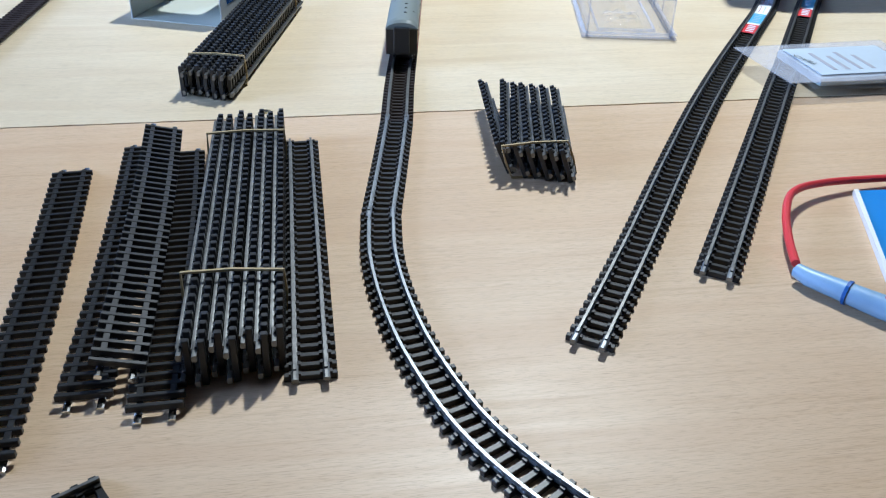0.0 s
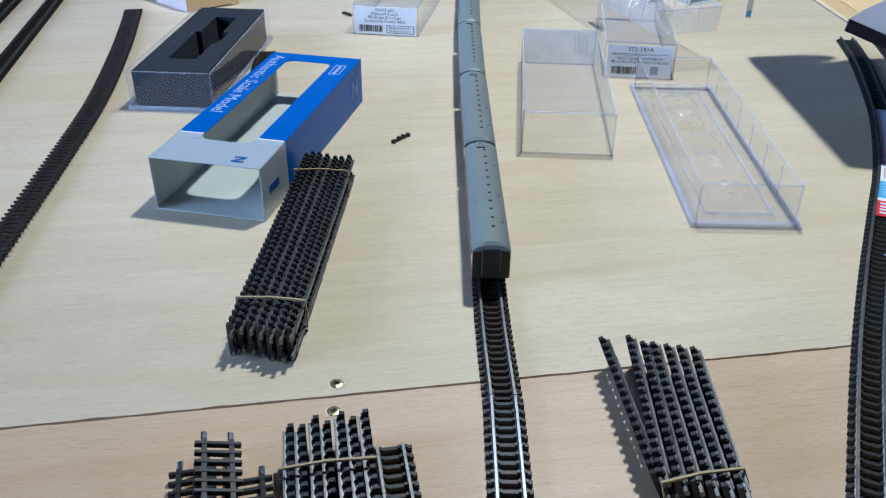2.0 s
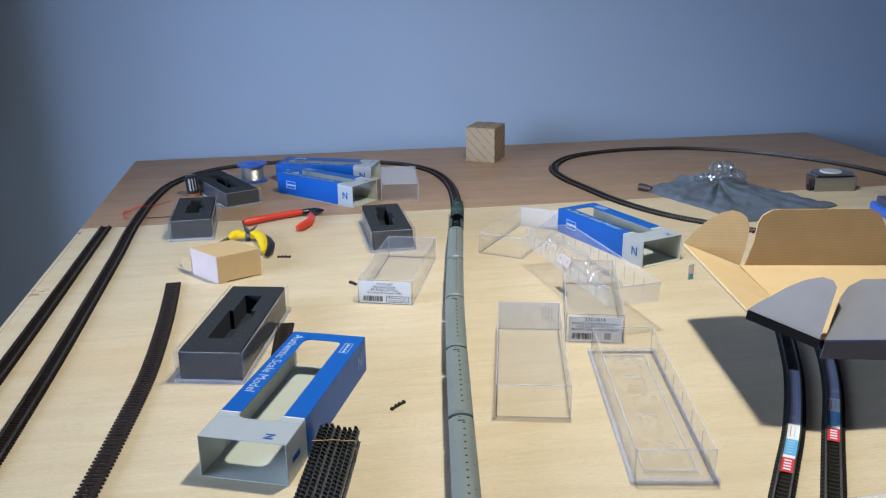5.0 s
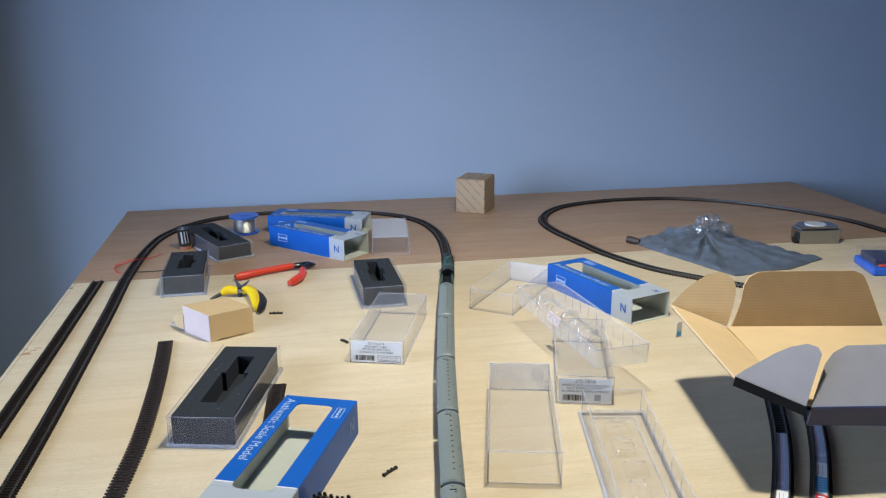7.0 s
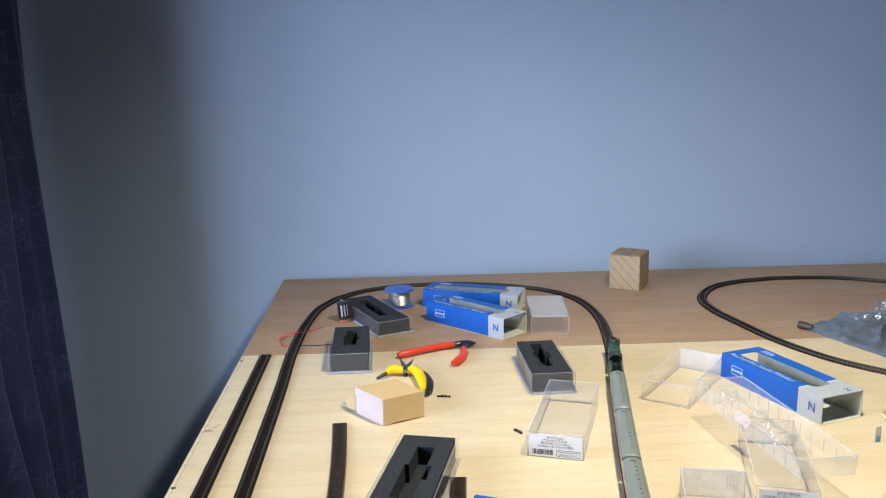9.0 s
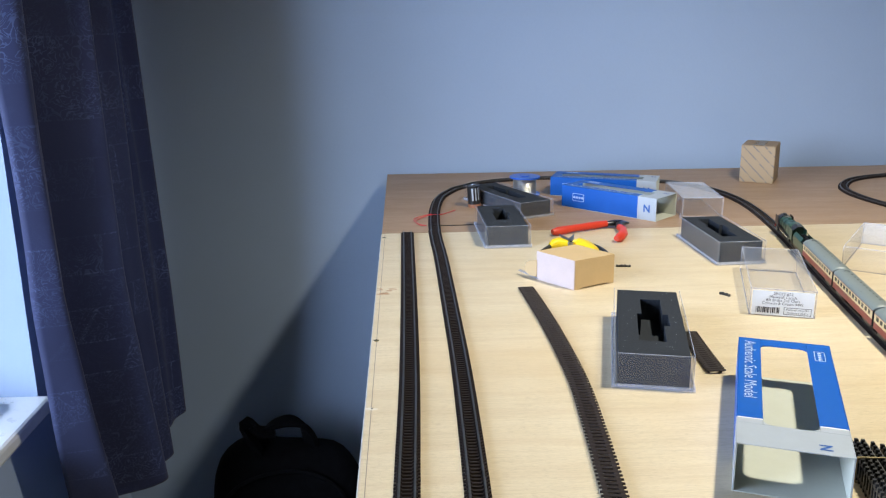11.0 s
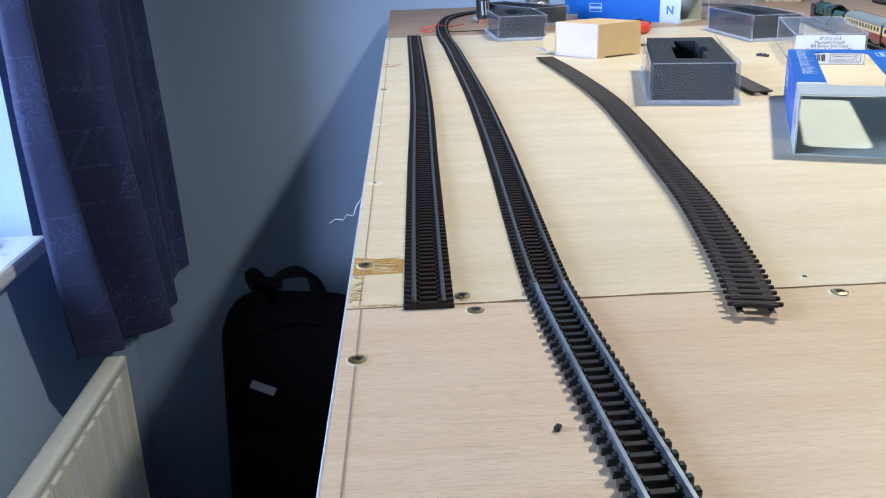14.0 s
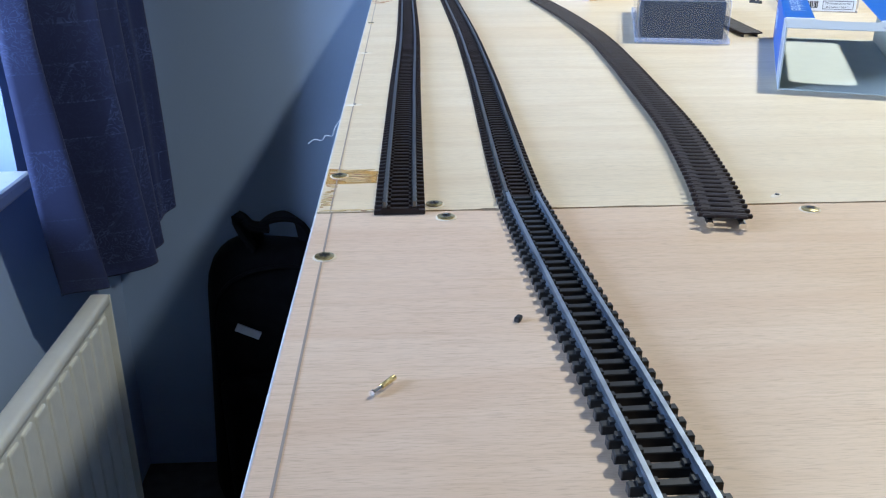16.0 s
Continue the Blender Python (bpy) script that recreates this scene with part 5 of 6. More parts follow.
def blister():
    t = thing("blister_tray", Matrix.Translation((0.562, 0.560, 0.0295)) @ Matrix.Rotation(radians(-83), 4, "Z"), "clear vacuum-formed blister tray resting on a plastic case", "blister tray")
    L, w = 0.208, 0.056
    bm = bmesh.new()
    r = random.Random(5)
    lumps = [(0.018 + i * 0.0105 + r.uniform(-0.002, 0.002), 0.027 + r.uniform(-0.004, 0.004), r.uniform(0.003, 0.0062), r.uniform(0.005, 0.011), r.uniform(0.0125, 0.018)) for i in range(14)]
    nx, ny = 190, 56
    rows = []
    for i in range(nx + 1):
        row = []
        for j in range(ny + 1):
            x, y = L * i / nx, w * j / ny
            z = 0.0006
            if 0.022 < x < 0.165:
                z = max(z, 0.010 * max(0.0, 1 - ((y - 0.029) / 0.0105) ** 4) ** 0.5)
            for cx, cy, rx, ry, h in lumps:
                d = ((x - cx) / rx) ** 4 + ((y - cy) / ry) ** 4
                z = max(z, h * (1 - d) ** 0.35 if d < 1 else 0)
            z += (0.0014 * abs(noise.noise(Vector((x * 190, y * 190, 0.4)))) + 0.0010 * noise.noise(Vector((x * 420, y * 420, 2.4)))) * (z > 0.002)
            if i in (0, nx) or j in (0, ny):
                z = 0.0200
            row.append(bm.verts.new((x, y, z)))
        rows.append(row)
    for a, b in zip(rows, rows[1:]):
        for j in range(ny):
            bm.faces.new((a[j], b[j], b[j + 1], a[j + 1]))
    part("formed_sheet", bm, BLISTER, t, "clear lumpy mouldings shaped round an engine", True)
    rb = mesh_from(boxes((-0.0003, 0.0004, 0.001, 0.0003, 0.0010, 0.015)), "rib")
    rb.materials.append(CLEAR_EDGE)
    for i in range(9):
        part("rib", rb, None, t, at=pose(0.02 + i * 0.020, 0.0012, 0))
        part("rib", rb, None, t, at=pose(0.02 + i * 0.020, w - 0.0030, 0))
    cd = part("insert_card", boxes((-0.014, -0.0055, 0, 0.014, 0.0047, 0.0003)), PINK_CARD, t, "small pale printed card", at=pose(0.086, 0.010, 0.0085, 62, 0, 0))
    for x in (-0.009, 0.008):
        part("smudge", boxes((x - 0.0025, -0.002, 0.0003, x + 0.0025, 0.001, 0.0004), bevel=0.0), GREY_CARD, cd)
    e = bmesh.new()
    for a in ((0, 0, L, 0.001), (0, w - 0.001, L, w), (0, 0, 0.001, w), (L - 0.001, 0, L, w)):
        box(e, a[0], a[1], 0.0196, a[2], a[3], 0.0206)
    part("rim", e, CLEAR_EDGE, t)


blister()
lid2 = thing("display_cover", fl_frame((0.5205, 0.6290), -36.5), "clear plastic lid lying open beside a blue box", "plastic case", "clear plastic cases")
shell(lid2, 0.0575, 0.134, 0.0265, lid=False, frosted_back=True)
lid3 = thing("display_cover", fl_frame((0.4245, 0.899), -5.0), "clear plastic lid with a hazy top on brown plywood", "plastic case", "clear plastic cases")
shell(lid3, 0.0560, 0.118, 0.0280, lid=False)
part("top", boxes((0.001, 0.001, 0.027, 0.055, 0.117, 0.028)), FROSTED, lid3, "hazy top")


def foam_tray(fl, angle, w, length, h, label, hole=(0.30, 0.18, 0.70, 0.84)):
    """A charcoal foam block with a stepped cut-out, in a clear plastic base tray."""
    t = thing("foam_insert", fl_frame(fl, angle), label, "foam insert", "foam inserts in clear trays")
    hx0, hx1, hy0, hy1 = w * hole[0], w * hole[2], length * hole[1], length * hole[3]
    ym, yn = hy0 + (hy1 - hy0) * 0.35, hy0 + (hy1 - hy0) * 0.62
    xs = hx0 + (hx1 - hx0) * 0.18
    xe = hx1 + w * 0.09
    z0, zd = 0.0012, h * 0.30
    o = bmesh.new()
    box(o, 0, 0, z0, w, hy0, h)
    box(o, 0, hy1, z0, w, length, h)
    box(o, 0, hy0, z0, hx0, hy1, h)
    box(o, xe, hy0, z0, w, hy1, h)
    box(o, hx1, hy0, z0, xe, ym, h)
    box(o, hx1, yn, z0, xe, hy1, h)
    box(o, hx0, yn, z0, xs, hy1, h)
    box(o, hx0, hy0, z0, xe, hy1, zd)
    bmesh.ops.remove_doubles(o, verts=o.verts, dist=1e-5)
    part("foam_block", o, FOAM, t, "charcoal grey foam with cut-out")
    speck = bmesh.new()
    r = random.Random(int(1000 * fl[0]))
    for i in range(80):
        x, y = r.uniform(0.003, w - 0.003), r.uniform(0.003, length - 0.003)
        if hx0 - 0.001 < x < xe + 0.001 and hy0 - 0.001 < y < hy1 + 0.001:
            continue
        bmesh.ops.create_icosphere(speck, subdivisions=1, radius=r.uniform(0.00010, 0.00032), matrix=pose(x, y, h))
    part("dust_speck", speck, TAG_GREY, t, "pale specks of dust")
    k = 0.0045
    tr = bmesh.new()
    for a in ((-k, -k, 0, w + k, length + k, 0.001), (-k, -k, 0.001, w + k, -k + 0.001, 0.004), (-k, length + k - 0.001, 0.001, w + k, length + k, 0.004), (-k, -k + 0.001, 0.001, -k + 0.001, length + k - 0.001, 0.004), (w + k - 0.001, -k + 0.001, 0.001, w + k, length + k - 0.001, 0.004)):
        box(tr, *a)
    part("tray", tr, CLEAR_EDGE, t, "clear plastic base tray")
    cv = bmesh.new()
    g = 0.0026
    for a in ((-g, -g - 0.0006, 0.001, w + g, -g, h + 0.0008), (-g - 0.0006, -g, 0.001, -g, length + g, h + 0.0008), (w + g, -g, 0.001, w + g + 0.0006, length + g, h + 0.0008)):
        box(cv, *a)
    part("side_wall", cv, CLEAR, t, "clear plastic sides")
    ce = bmesh.new()
    e, zt = 0.00025, h + 0.0008
    for x in (-g - 0.0003, w + g + 0.0003):
        box(ce, x - e, -g - e, zt - e, x + e, length + g, zt + e)
        box(ce, x - e, -g - e, 0.004, x + e, -g + e, zt)
    box(ce, -g, -g - 0.0003 - e, zt - e, w + g, -g - 0.0003 + e, zt + e)
    part("moulded_edge", ce, CLEAR_EDGE, t, "pale edge of the clear sides")
    return t


foam_tray((0.1945, 0.3330), -13.2, 0.0540, 0.160, 0.0280, "charcoal foam insert with engine cut-out in a clear tray")
foam_tray((0.1340, 0.7550), 1.5, 0.0500, 0.122, 0.0270, "charcoal foam insert with cut-out near a dark wire", (0.30, 0.30, 0.66, 0.86))
foam_tray((0.3915, 0.6585), 2.0, 0.0495, 0.128, 0.0265, "charcoal foam insert with cut-out beside the coach case", (0.26, 0.20, 0.62, 0.90))
foam_tray((0.1950, 0.9070), 25.0, 0.0500, 0.155, 0.0230, "charcoal foam insert on brown plywood beside the solder reel", (0.32, 0.22, 0.66, 0.84))


def open_carton():
    """A small mailer carton, its flaps open: kraft inside, navy outside."""
    t = thing("open_carton", pose(0, 0, 0), "open cardboard carton, kraft inside and navy outside, flaps up", "carton")
    k1, k2 = Vector((0.7216, 0.358, 0.0628)), Vector((0.990, 0.352, 0.044))
    tip, low, low2 = Vector((0.671, 0.377, 0.0826)), Vector((0.641, 0.195, 0.088)), Vector((0.688, 0.170, 0.070))
    p, q = Vector((0.692, 0.184, 0.0650)), Vector((0.990, 0.178, 0.050))

    def card(nm, corners, mat, lab, th=0.002, back=None):
        a, b = Vector(corners[0]), Vector(corners[1])
        mid = sum((Vector(v) for v in corners[2:]), Vector()) / (len(corners) - 2)
        up = (b - a).cross(mid - a).normalized()
        corners = [Vector(v) - up * (Vector(v) - a).dot(up) for v in corners]
        o = part(nm, plate(bmesh.new(), corners, -th), mat, t, lab)
        if back is not None:
            c = [Vector(v) for v in corners]
            n = sum((c[i].cross(c[(i + 1) % len(c)]) for i in range(len(c))), Vector()).normalized()
            part(nm + "_facing", plate(bmesh.new(), [v - n * (th + 0.0001) for v in c], -0.0004), back, o, "navy printed outside")
        return o

    card("base_panel", [k1, p, q, k2], KRAFT_LIT, "kraft inside, coloured paler for the lamp light on it", back=NAVY_CARD)
    card("side_panel", [tip, low, p, k1], KRAFT_LIT, "kraft folded side, coloured paler where lit", back=NAVY_CARD)

    card("dust_flap", [tip, k1] + [Vector(v) for v in ((0.728, 0.363, 0.078), (0.732, 0.366, 0.092), (0.733, 0.369, 0.100), (0.731, 0.371, 0.107), (0.726, 0.373, 0.1115), (0.718, 0.374, 0.1140), (0.708, 0.3755, 0.1120), (0.695, 0.377, 0.1045), (0.682, 0.378, 0.094))], KRAFT_RIB, "rounded kraft flap standing up")
    card("back_flap", [Vector((0.7262, 0.3575, 0.0615))] + [Vector(v) for v in ((0.892, 0.355, 0.0500), (0.872, 0.359, 0.0950), (0.866, 0.360, 0.1060), (0.856, 0.361, 0.1110), (0.762, 0.363, 0.1155), (0.752, 0.363, 0.1150), (0.743, 0.362, 0.1110), (0.738, 0.361, 0.103), (0.735, 0.360, 0.086))], KRAFT_RIB, "kraft back flap standing up")
    card("dust_flap", [low, low2] + [Vector(v) for v in ((0.7125, 0.1935, 0.1010), (0.7115, 0.1985, 0.1045), (0.7040, 0.2010, 0.1075), (0.690, 0.2005, 0.1070), (0.676, 0.199, 0.1035), (0.662, 0.1970, 0.0980), (0.650, 0.196, 0.0930))], GREY_CARD, "rounded grey flap bent inward")
    card("edge_strip", [low, low2, low2 - Vector((0.002, 0.001, 0.007)), low - Vector((0.002, 0.001, 0.007))], BLACK, "black outer edge")
    f0, f1 = low2 + Vector((0.006, 0.002, -0.002)), Vector((0.870, 0.160, 0.060))
    card("front_flap", [f0, f1] + [Vector(v) for v in ((0.870, 0.192, 0.0960), (0.860, 0.197, 0.1000), (0.741, 0.2060, 0.1005), (0.728, 0.2010, 0.0985), (0.7185, 0.1950, 0.0930))], GREY_CARD, "grey lilac front flap bent inward")
    card("front_panel", [f0, f1, f1 + Vector((0, 0.005, -0.022)), f0 + Vector((0, 0.005, -0.016))], NAVY_CARD, "navy printed front")
    part("body", boxes((0.88, 0.262, 0, 0.985, 0.346, 0.046)), NAVY_CARD, t, "navy carton body")
    part("seal", plate(bmesh.new(), [(0.7325, 0.489, 0.0005), (0.7395, 0.491, 0.0005), (0.7395, 0.490, 0.0190), (0.7320, 0.488, 0.0180)], 0.0004), PAPER, t, "torn white and blue paper seal")
    part("seal_print", plate(bmesh.new(), [(0.7333, 0.4880, 0.0012), (0.7387, 0.4896, 0.0012), (0.7387, 0.4893, 0.0070), (0.7333, 0.4877, 0.0070)], 0.0003), CYAN_LABEL, t)


open_carton()


def striped_box():
    m = grained("striped_kraft", (0.40, 0.29, 0.18), 0.75, amount=0.06)
    v = coords(m, (1, 1, 1))
    w = node(m, "TexWave", Scale=26.0, Distortion=0.6, Detail=1.0)
    w.inputs["Detail Scale"].default_value = 4.0
    mp = node(m, "Mapping")
    mp.inputs["Rotation"].default_value = (0, radians(45), radians(20))
    wire(m, v, mp.inputs[0])
    wire(m, mp.outputs[0], w.inputs["Vector"])
    n = node(m, "TexNoise", Scale=130.0, Detail=3.0)
    wire(m, v, n.inputs["Vector"])
    f = node(m, "Math")
    f.operation = "MULTIPLY"
    wire(m, ramp(m, w.outputs[0], [(0.88, (0, 0, 0)), (0.96, (0.8, 0.8, 0.8))]), f.inputs[0])
    wire(m, ramp(m, n.outputs[0], [(0.36, (0, 0, 0)), (0.50, (1, 1, 1))]), f.inputs[1])
    wire(m, mixed(m, f.outputs[0], (0.40, 0.29, 0.18), (0.19, 0.175, 0.165)), bsdf(m).inputs["Base Color"])
    t = thing("striped_box", fl_frame((0.604, 1.156), -30.0), "small brown cube carton printed with grey diagonal stripes", "carton")
    part("body", box(bmesh.new(), 0, 0, 0, 0.055, 0.064, 0.0620, 0.0008), m, t)
    part("lid_flap", box(bmesh.new(), 0.0005, 0.0005, 0.0621, 0.0545, 0.0635, 0.0634, 0.0003), grained("brown_lid_card", (0.30, 0.21, 0.13), 0.7, amount=0.1), t, "plain brown top flap")
    part("tape", boxes((0.018, 0.0006, 0.06345, 0.036, 0.0634, 0.0637)), clear("tape", (0.9, 0.86, 0.76), 0.2, 0.15, (0.6, 0.5, 0.35)), t, "clear packing tape")


striped_box()


def cream_box():
    """A light carton pushed out of square, with its near edge sprung up from the board."""
    t = thing("cream_carton", fl_frame((0.2080, 0.5755), 26.5), "small plain cream carton with one end flap open", "carton")
    w, d, h, c = 0.0520, 0.0535, 0.0315, 0.0008
    lean = Matrix(((1, -0.20, 0, 0), (0, 1, 0, 0), (0, 0, 1, 0), (0, 0, 0, 1)))

    def panel(nm, bm, mat, lab=""):
        bmesh.ops.transform(bm, matrix=lean, verts=bm.verts)
        return part(nm, bm, mat, t, lab)

    front = prism(bmesh.new(), [(0, 0), (0.007, 0), (0.010, 0.0016), (w - 0.009, 0.0016), (w - 0.006, 0.0004), (w, 0.0004), (w, h), (0, h)], 0, c)
    bmesh.ops.transform(front, matrix=Matrix.Translation((0, c, 0)) @ Matrix.Rotation(radians(90), 4, "X"), verts=front.verts)
    panel("side_panel", front, CREAM_CARD, "tan long side with a cut-out lower edge")
    panel("side_panel", boxes((0, d - c, 0, w, d, h), bevel=0.0002), CREAM_CARD)
    panel("top_panel", boxes((0, 0, h, w, d, h + c), bevel=0.0003), CREAM_CARD)
    panel("base_panel", boxes((c, c + 0.001, 0.0022, w - c, d - c, 0.0030)), CREAM_CARD)
    panel("end_panel", boxes((-c, 0.0004, 0, -0.00005, d, h + 0.0006), bevel=0.0002), PINK_CARD, "pale pinkish end")
    panel("end_panel", boxes((w - c, c, 0.003, w - 0.0001, d - c, h)), CREAM_CARD)
    fl = prism(bmesh.new(), [(0, 0), (0.011, 0.001), (0.016, 0.005), (0.0175, 0.011), (0.0155, 0.017), (0.009, 0.021), (0, 0.022)], 0, c)
    part("flap", fl, CREAM_CARD, t, "open rounded flap", at=pose(-0.0120, d - 0.001, 0.003, 90, 0, 118) @ Matrix.Scale(0.85, 4))
    part("flap", plate(bmesh.new(), [(-0.0120, d - 0.004, 0.0012), (-0.0085, d + 0.001, 0.0012), (-0.0150, d + 0.026, 0.0050), (-0.0190, d + 0.024, 0.0050)], 0.0007), GREY_CARD, t, "grey narrow flap lying low")


cream_box()

# ---- tools and small things ----
def tube(points, r, n=8, step=0.003):
    return sweep(spline([Vector(p) for p in points], step), round_profile(r, n))


def tapered(points, radii, flat=1.0, n=12):
    """A handle: rings of changing radius along a line."""
    line = [Vector(p) for p in points]
    bm = bmesh.new()
    rings = []
    for i, p in enumerate(line):
        d = (line[min(i + 1, len(line) - 1)] - line[max(i - 1, 0)]).normalized()
        side = d.cross(Vector((0, 0, 1))).normalized()
        rings.append([bm.verts.new(p + side * radii[i] * math.cos(2 * math.pi * k / n) + Vector((0, 0, 1)) * radii[i] * flat * math.sin(2 * math.pi * k / n)) for k in range(n)])
    for a, b in zip(rings, rings[1:]):
        for k in range(n):
            bm.faces.new((a[k], a[(k + 1) % n], b[(k + 1) % n], b[k]))
    bm.faces.new(rings[0])
    bm.faces.new(rings[-1][::-1])
    bmesh.ops.recalc_face_normals(bm, faces=bm.faces)
    return bm


rp = thing("side_cutters", pose(0.303, 0.835, 0), "flush side cutters with red grips lying open", "pliers")
part("grip", tapered([(-0.080, -0.030, 0.006), (-0.072, -0.026, 0.006), (-0.045, -0.010, 0.006), (-0.015, 0.004, 0.006), (0.0, 0.010, 0.006)], [0.0035, 0.0058, 0.0047, 0.0050, 0.0045]), RED_GRIP, rp, "red plastic grip", True)
part("grip", tapered([(-0.006, -0.072, 0.006), (0.000, -0.065, 0.006), (0.010, -0.045, 0.006), (0.014, -0.026, 0.006), (0.013, -0.012, 0.006)], [0.0035, 0.0058, 0.0056, 0.0052, 0.0046]), RED_GRIP, rp, "red plastic grip", True)
part("jaw", tapered([(-0.001, 0.010, 0.006), (0.013, 0.012, 0.0065), (0.022, 0.016, 0.006), (0.031, 0.018, 0.005)], [0.0040, 0.0052, 0.0046, 0.0016], 0.8), STEEL, rp, "black steel jaw", True)
part("jaw", tapered([(0.013, -0.012, 0.006), (0.016, 0.004, 0.0066), (0.024, 0.012, 0.006), (0.032, 0.016, 0.005)], [0.0036, 0.0048, 0.0042, 0.0016], 0.8), STEEL, rp, "black steel jaw", True)
part("rivet", cylinder(bmesh.new(), (0.014, 0.006, 0.002), (0.014, 0.006, 0.0115), 0.0028), STEEL, rp)

yp = thing("wire_cutters", pose(0.235, 0.739, 0), "small pliers with yellow and black grips standing open", "pliers")
part("grip", tapered([(0.021, -0.070, 0.005), (0.0205, -0.060, 0.0065), (0.019, -0.040, 0.0085), (0.0155, -0.018, 0.009), (0.009, -0.002, 0.009), (0.000, -0.004, 0.0085)], [0.0030, 0.0052, 0.0066, 0.0068, 0.0062, 0.0042]), YELLOW_GRIP, yp, "yellow plastic grip", True)
part("grip_pad", tapered([(0.0245, -0.080, 0.005), (0.0275, -0.070, 0.006), (0.0290, -0.052, 0.008), (0.0260, -0.034, 0.0095), (0.0185, -0.012, 0.0105)], [0.0030, 0.0050, 0.0052, 0.0040, 0.0018]), BLACK, yp, "black rubber pad", True)
part("grip", tapered([(-0.0275, -0.0060, 0.006), (-0.0220, -0.0010, 0.008), (-0.0150, 0.0015, 0.009), (-0.0040, -0.0040, 0.0085)], [0.0028, 0.0058, 0.0066, 0.0042]), YELLOW_GRIP, yp, "yellow plastic grip", True)
part("grip_pad", tapered([(-0.0395, -0.0155, 0.003), (-0.0330, -0.0105, 0.0045), (-0.0260, -0.0050, 0.006)], [0.0014, 0.0022, 0.0028]), BLACK, yp, "black rubber pad", True)
part("jaw", tapered([(-0.001, -0.008, 0.009), (-0.0035, 0.010, 0.010), (-0.0090, 0.034, 0.011)], [0.0040, 0.0036, 0.0008], 0.6), RAIL, yp, "pointed steel jaw", True)
part("jaw", tapered([(-0.003, -0.008, 0.009), (0.0010, 0.008, 0.010), (0.0085, 0.028, 0.012)], [0.0040, 0.0034, 0.0008], 0.6), RAIL, yp, "pointed steel jaw", True)
part("rivet", cylinder(bmesh.new(), (-0.002, -0.004, 0.001), (-0.002, -0.004, 0.0128), 0.0034), STEEL, yp)

reel = thing("solder_reel", pose(0.2245, 1.082, 0), "blue plastic reel wound with bright solder wire", "reel")
for z in (0.0, 0.0275):
    part("flange", cylinder(bmesh.new(), (0, 0, z), (0, 0, z + 0.0025), 0.0245, n=40), REEL_BLUE, reel, "blue flange")
wd = sweep([(0.0178 * math.cos(a * 0.25), 0.0178 * math.sin(a * 0.25), 0.0032 + 0.0236 * a / 400) for a in range(401)], round_profile(0.0009, 6))
cylinder(wd, (0, 0, 0.0026), (0, 0, 0.0274), 0.0176, n=32)
part("winding", wd, SOLDER, reel, "bright solder winding")
part("hub", cylinder(bmesh.new(), (0, 0, 0.0301), (0, 0, 0.0312), 0.008, n=24), REEL_BLUE, reel)

bat = thing("battery", pose(0.1365, 0.996, 0.0006, 3, -4, 0), "black and silver battery standing beside a foam insert", "battery")
part("body", cylinder(bmesh.new(), (0, 0, 0.0052), (0, 0, 0.033), 0.0095, n=28), BLACK, bat, "black wrapper", True)
part("band", cylinder(bmesh.new(), (0, 0, 0), (0, 0, 0.0052), 0.0096, n=28), ORANGE, bat, "copper-orange end", True)
for k, (a0, a1) in enumerate(((-112, -96), (-80, -70), (-52, -44))):
    st = bmesh.new()
    arc = [(0.0097 * math.cos(radians(a0 + (a1 - a0) * i / 4)), 0.0097 * math.sin(radians(a0 + (a1 - a0) * i / 4))) for i in range(5)]
    prism(st, arc + [(x * 0.97, y * 0.97) for x, y in arc[::-1]], 0.011, 0.030)
    part("stripe", st, SILVER_CARD, bat, "silver printed stripe")
part("terminal", cylinder(bmesh.new(), (0, 0, 0.033), (0, 0, 0.0345), 0.003, n=16), CHROME, bat)

w1 = thing("red_wire", pose(0, 0, 0), "thin red wire looping over the track", "wire")
part("strand", tube([(0.105, 0.965, 0.002), (0.085, 0.945, 0.001), (0.068, 0.925, 0.005), (0.050, 0.915, 0.0012), (0.046, 0.900, 0.0012), (0.052, 0.880, 0.0012), (0.060, 0.868, 0.003)], 0.0006), RED_WIRE, w1)
part("strand", tube([(0.060, 0.868, 0.003), (0.050, 0.885, 0.0012), (0.044, 0.915, 0.0014), (0.058, 0.925, 0.004), (0.070, 0.930, 0.005)], 0.0006), RED_WIRE, w1)
w2 = thing("black_wire", pose(0, 0, 0), "thin black wire leading from the track", "wire")
part("strand", tube([(0.070, 0.868, 0.004), (0.085, 0.874, 0.0012), (0.105, 0.874, 0.0012), (0.126, 0.876, 0.0012)], 0.0006), BLACK_WIRE, w2)


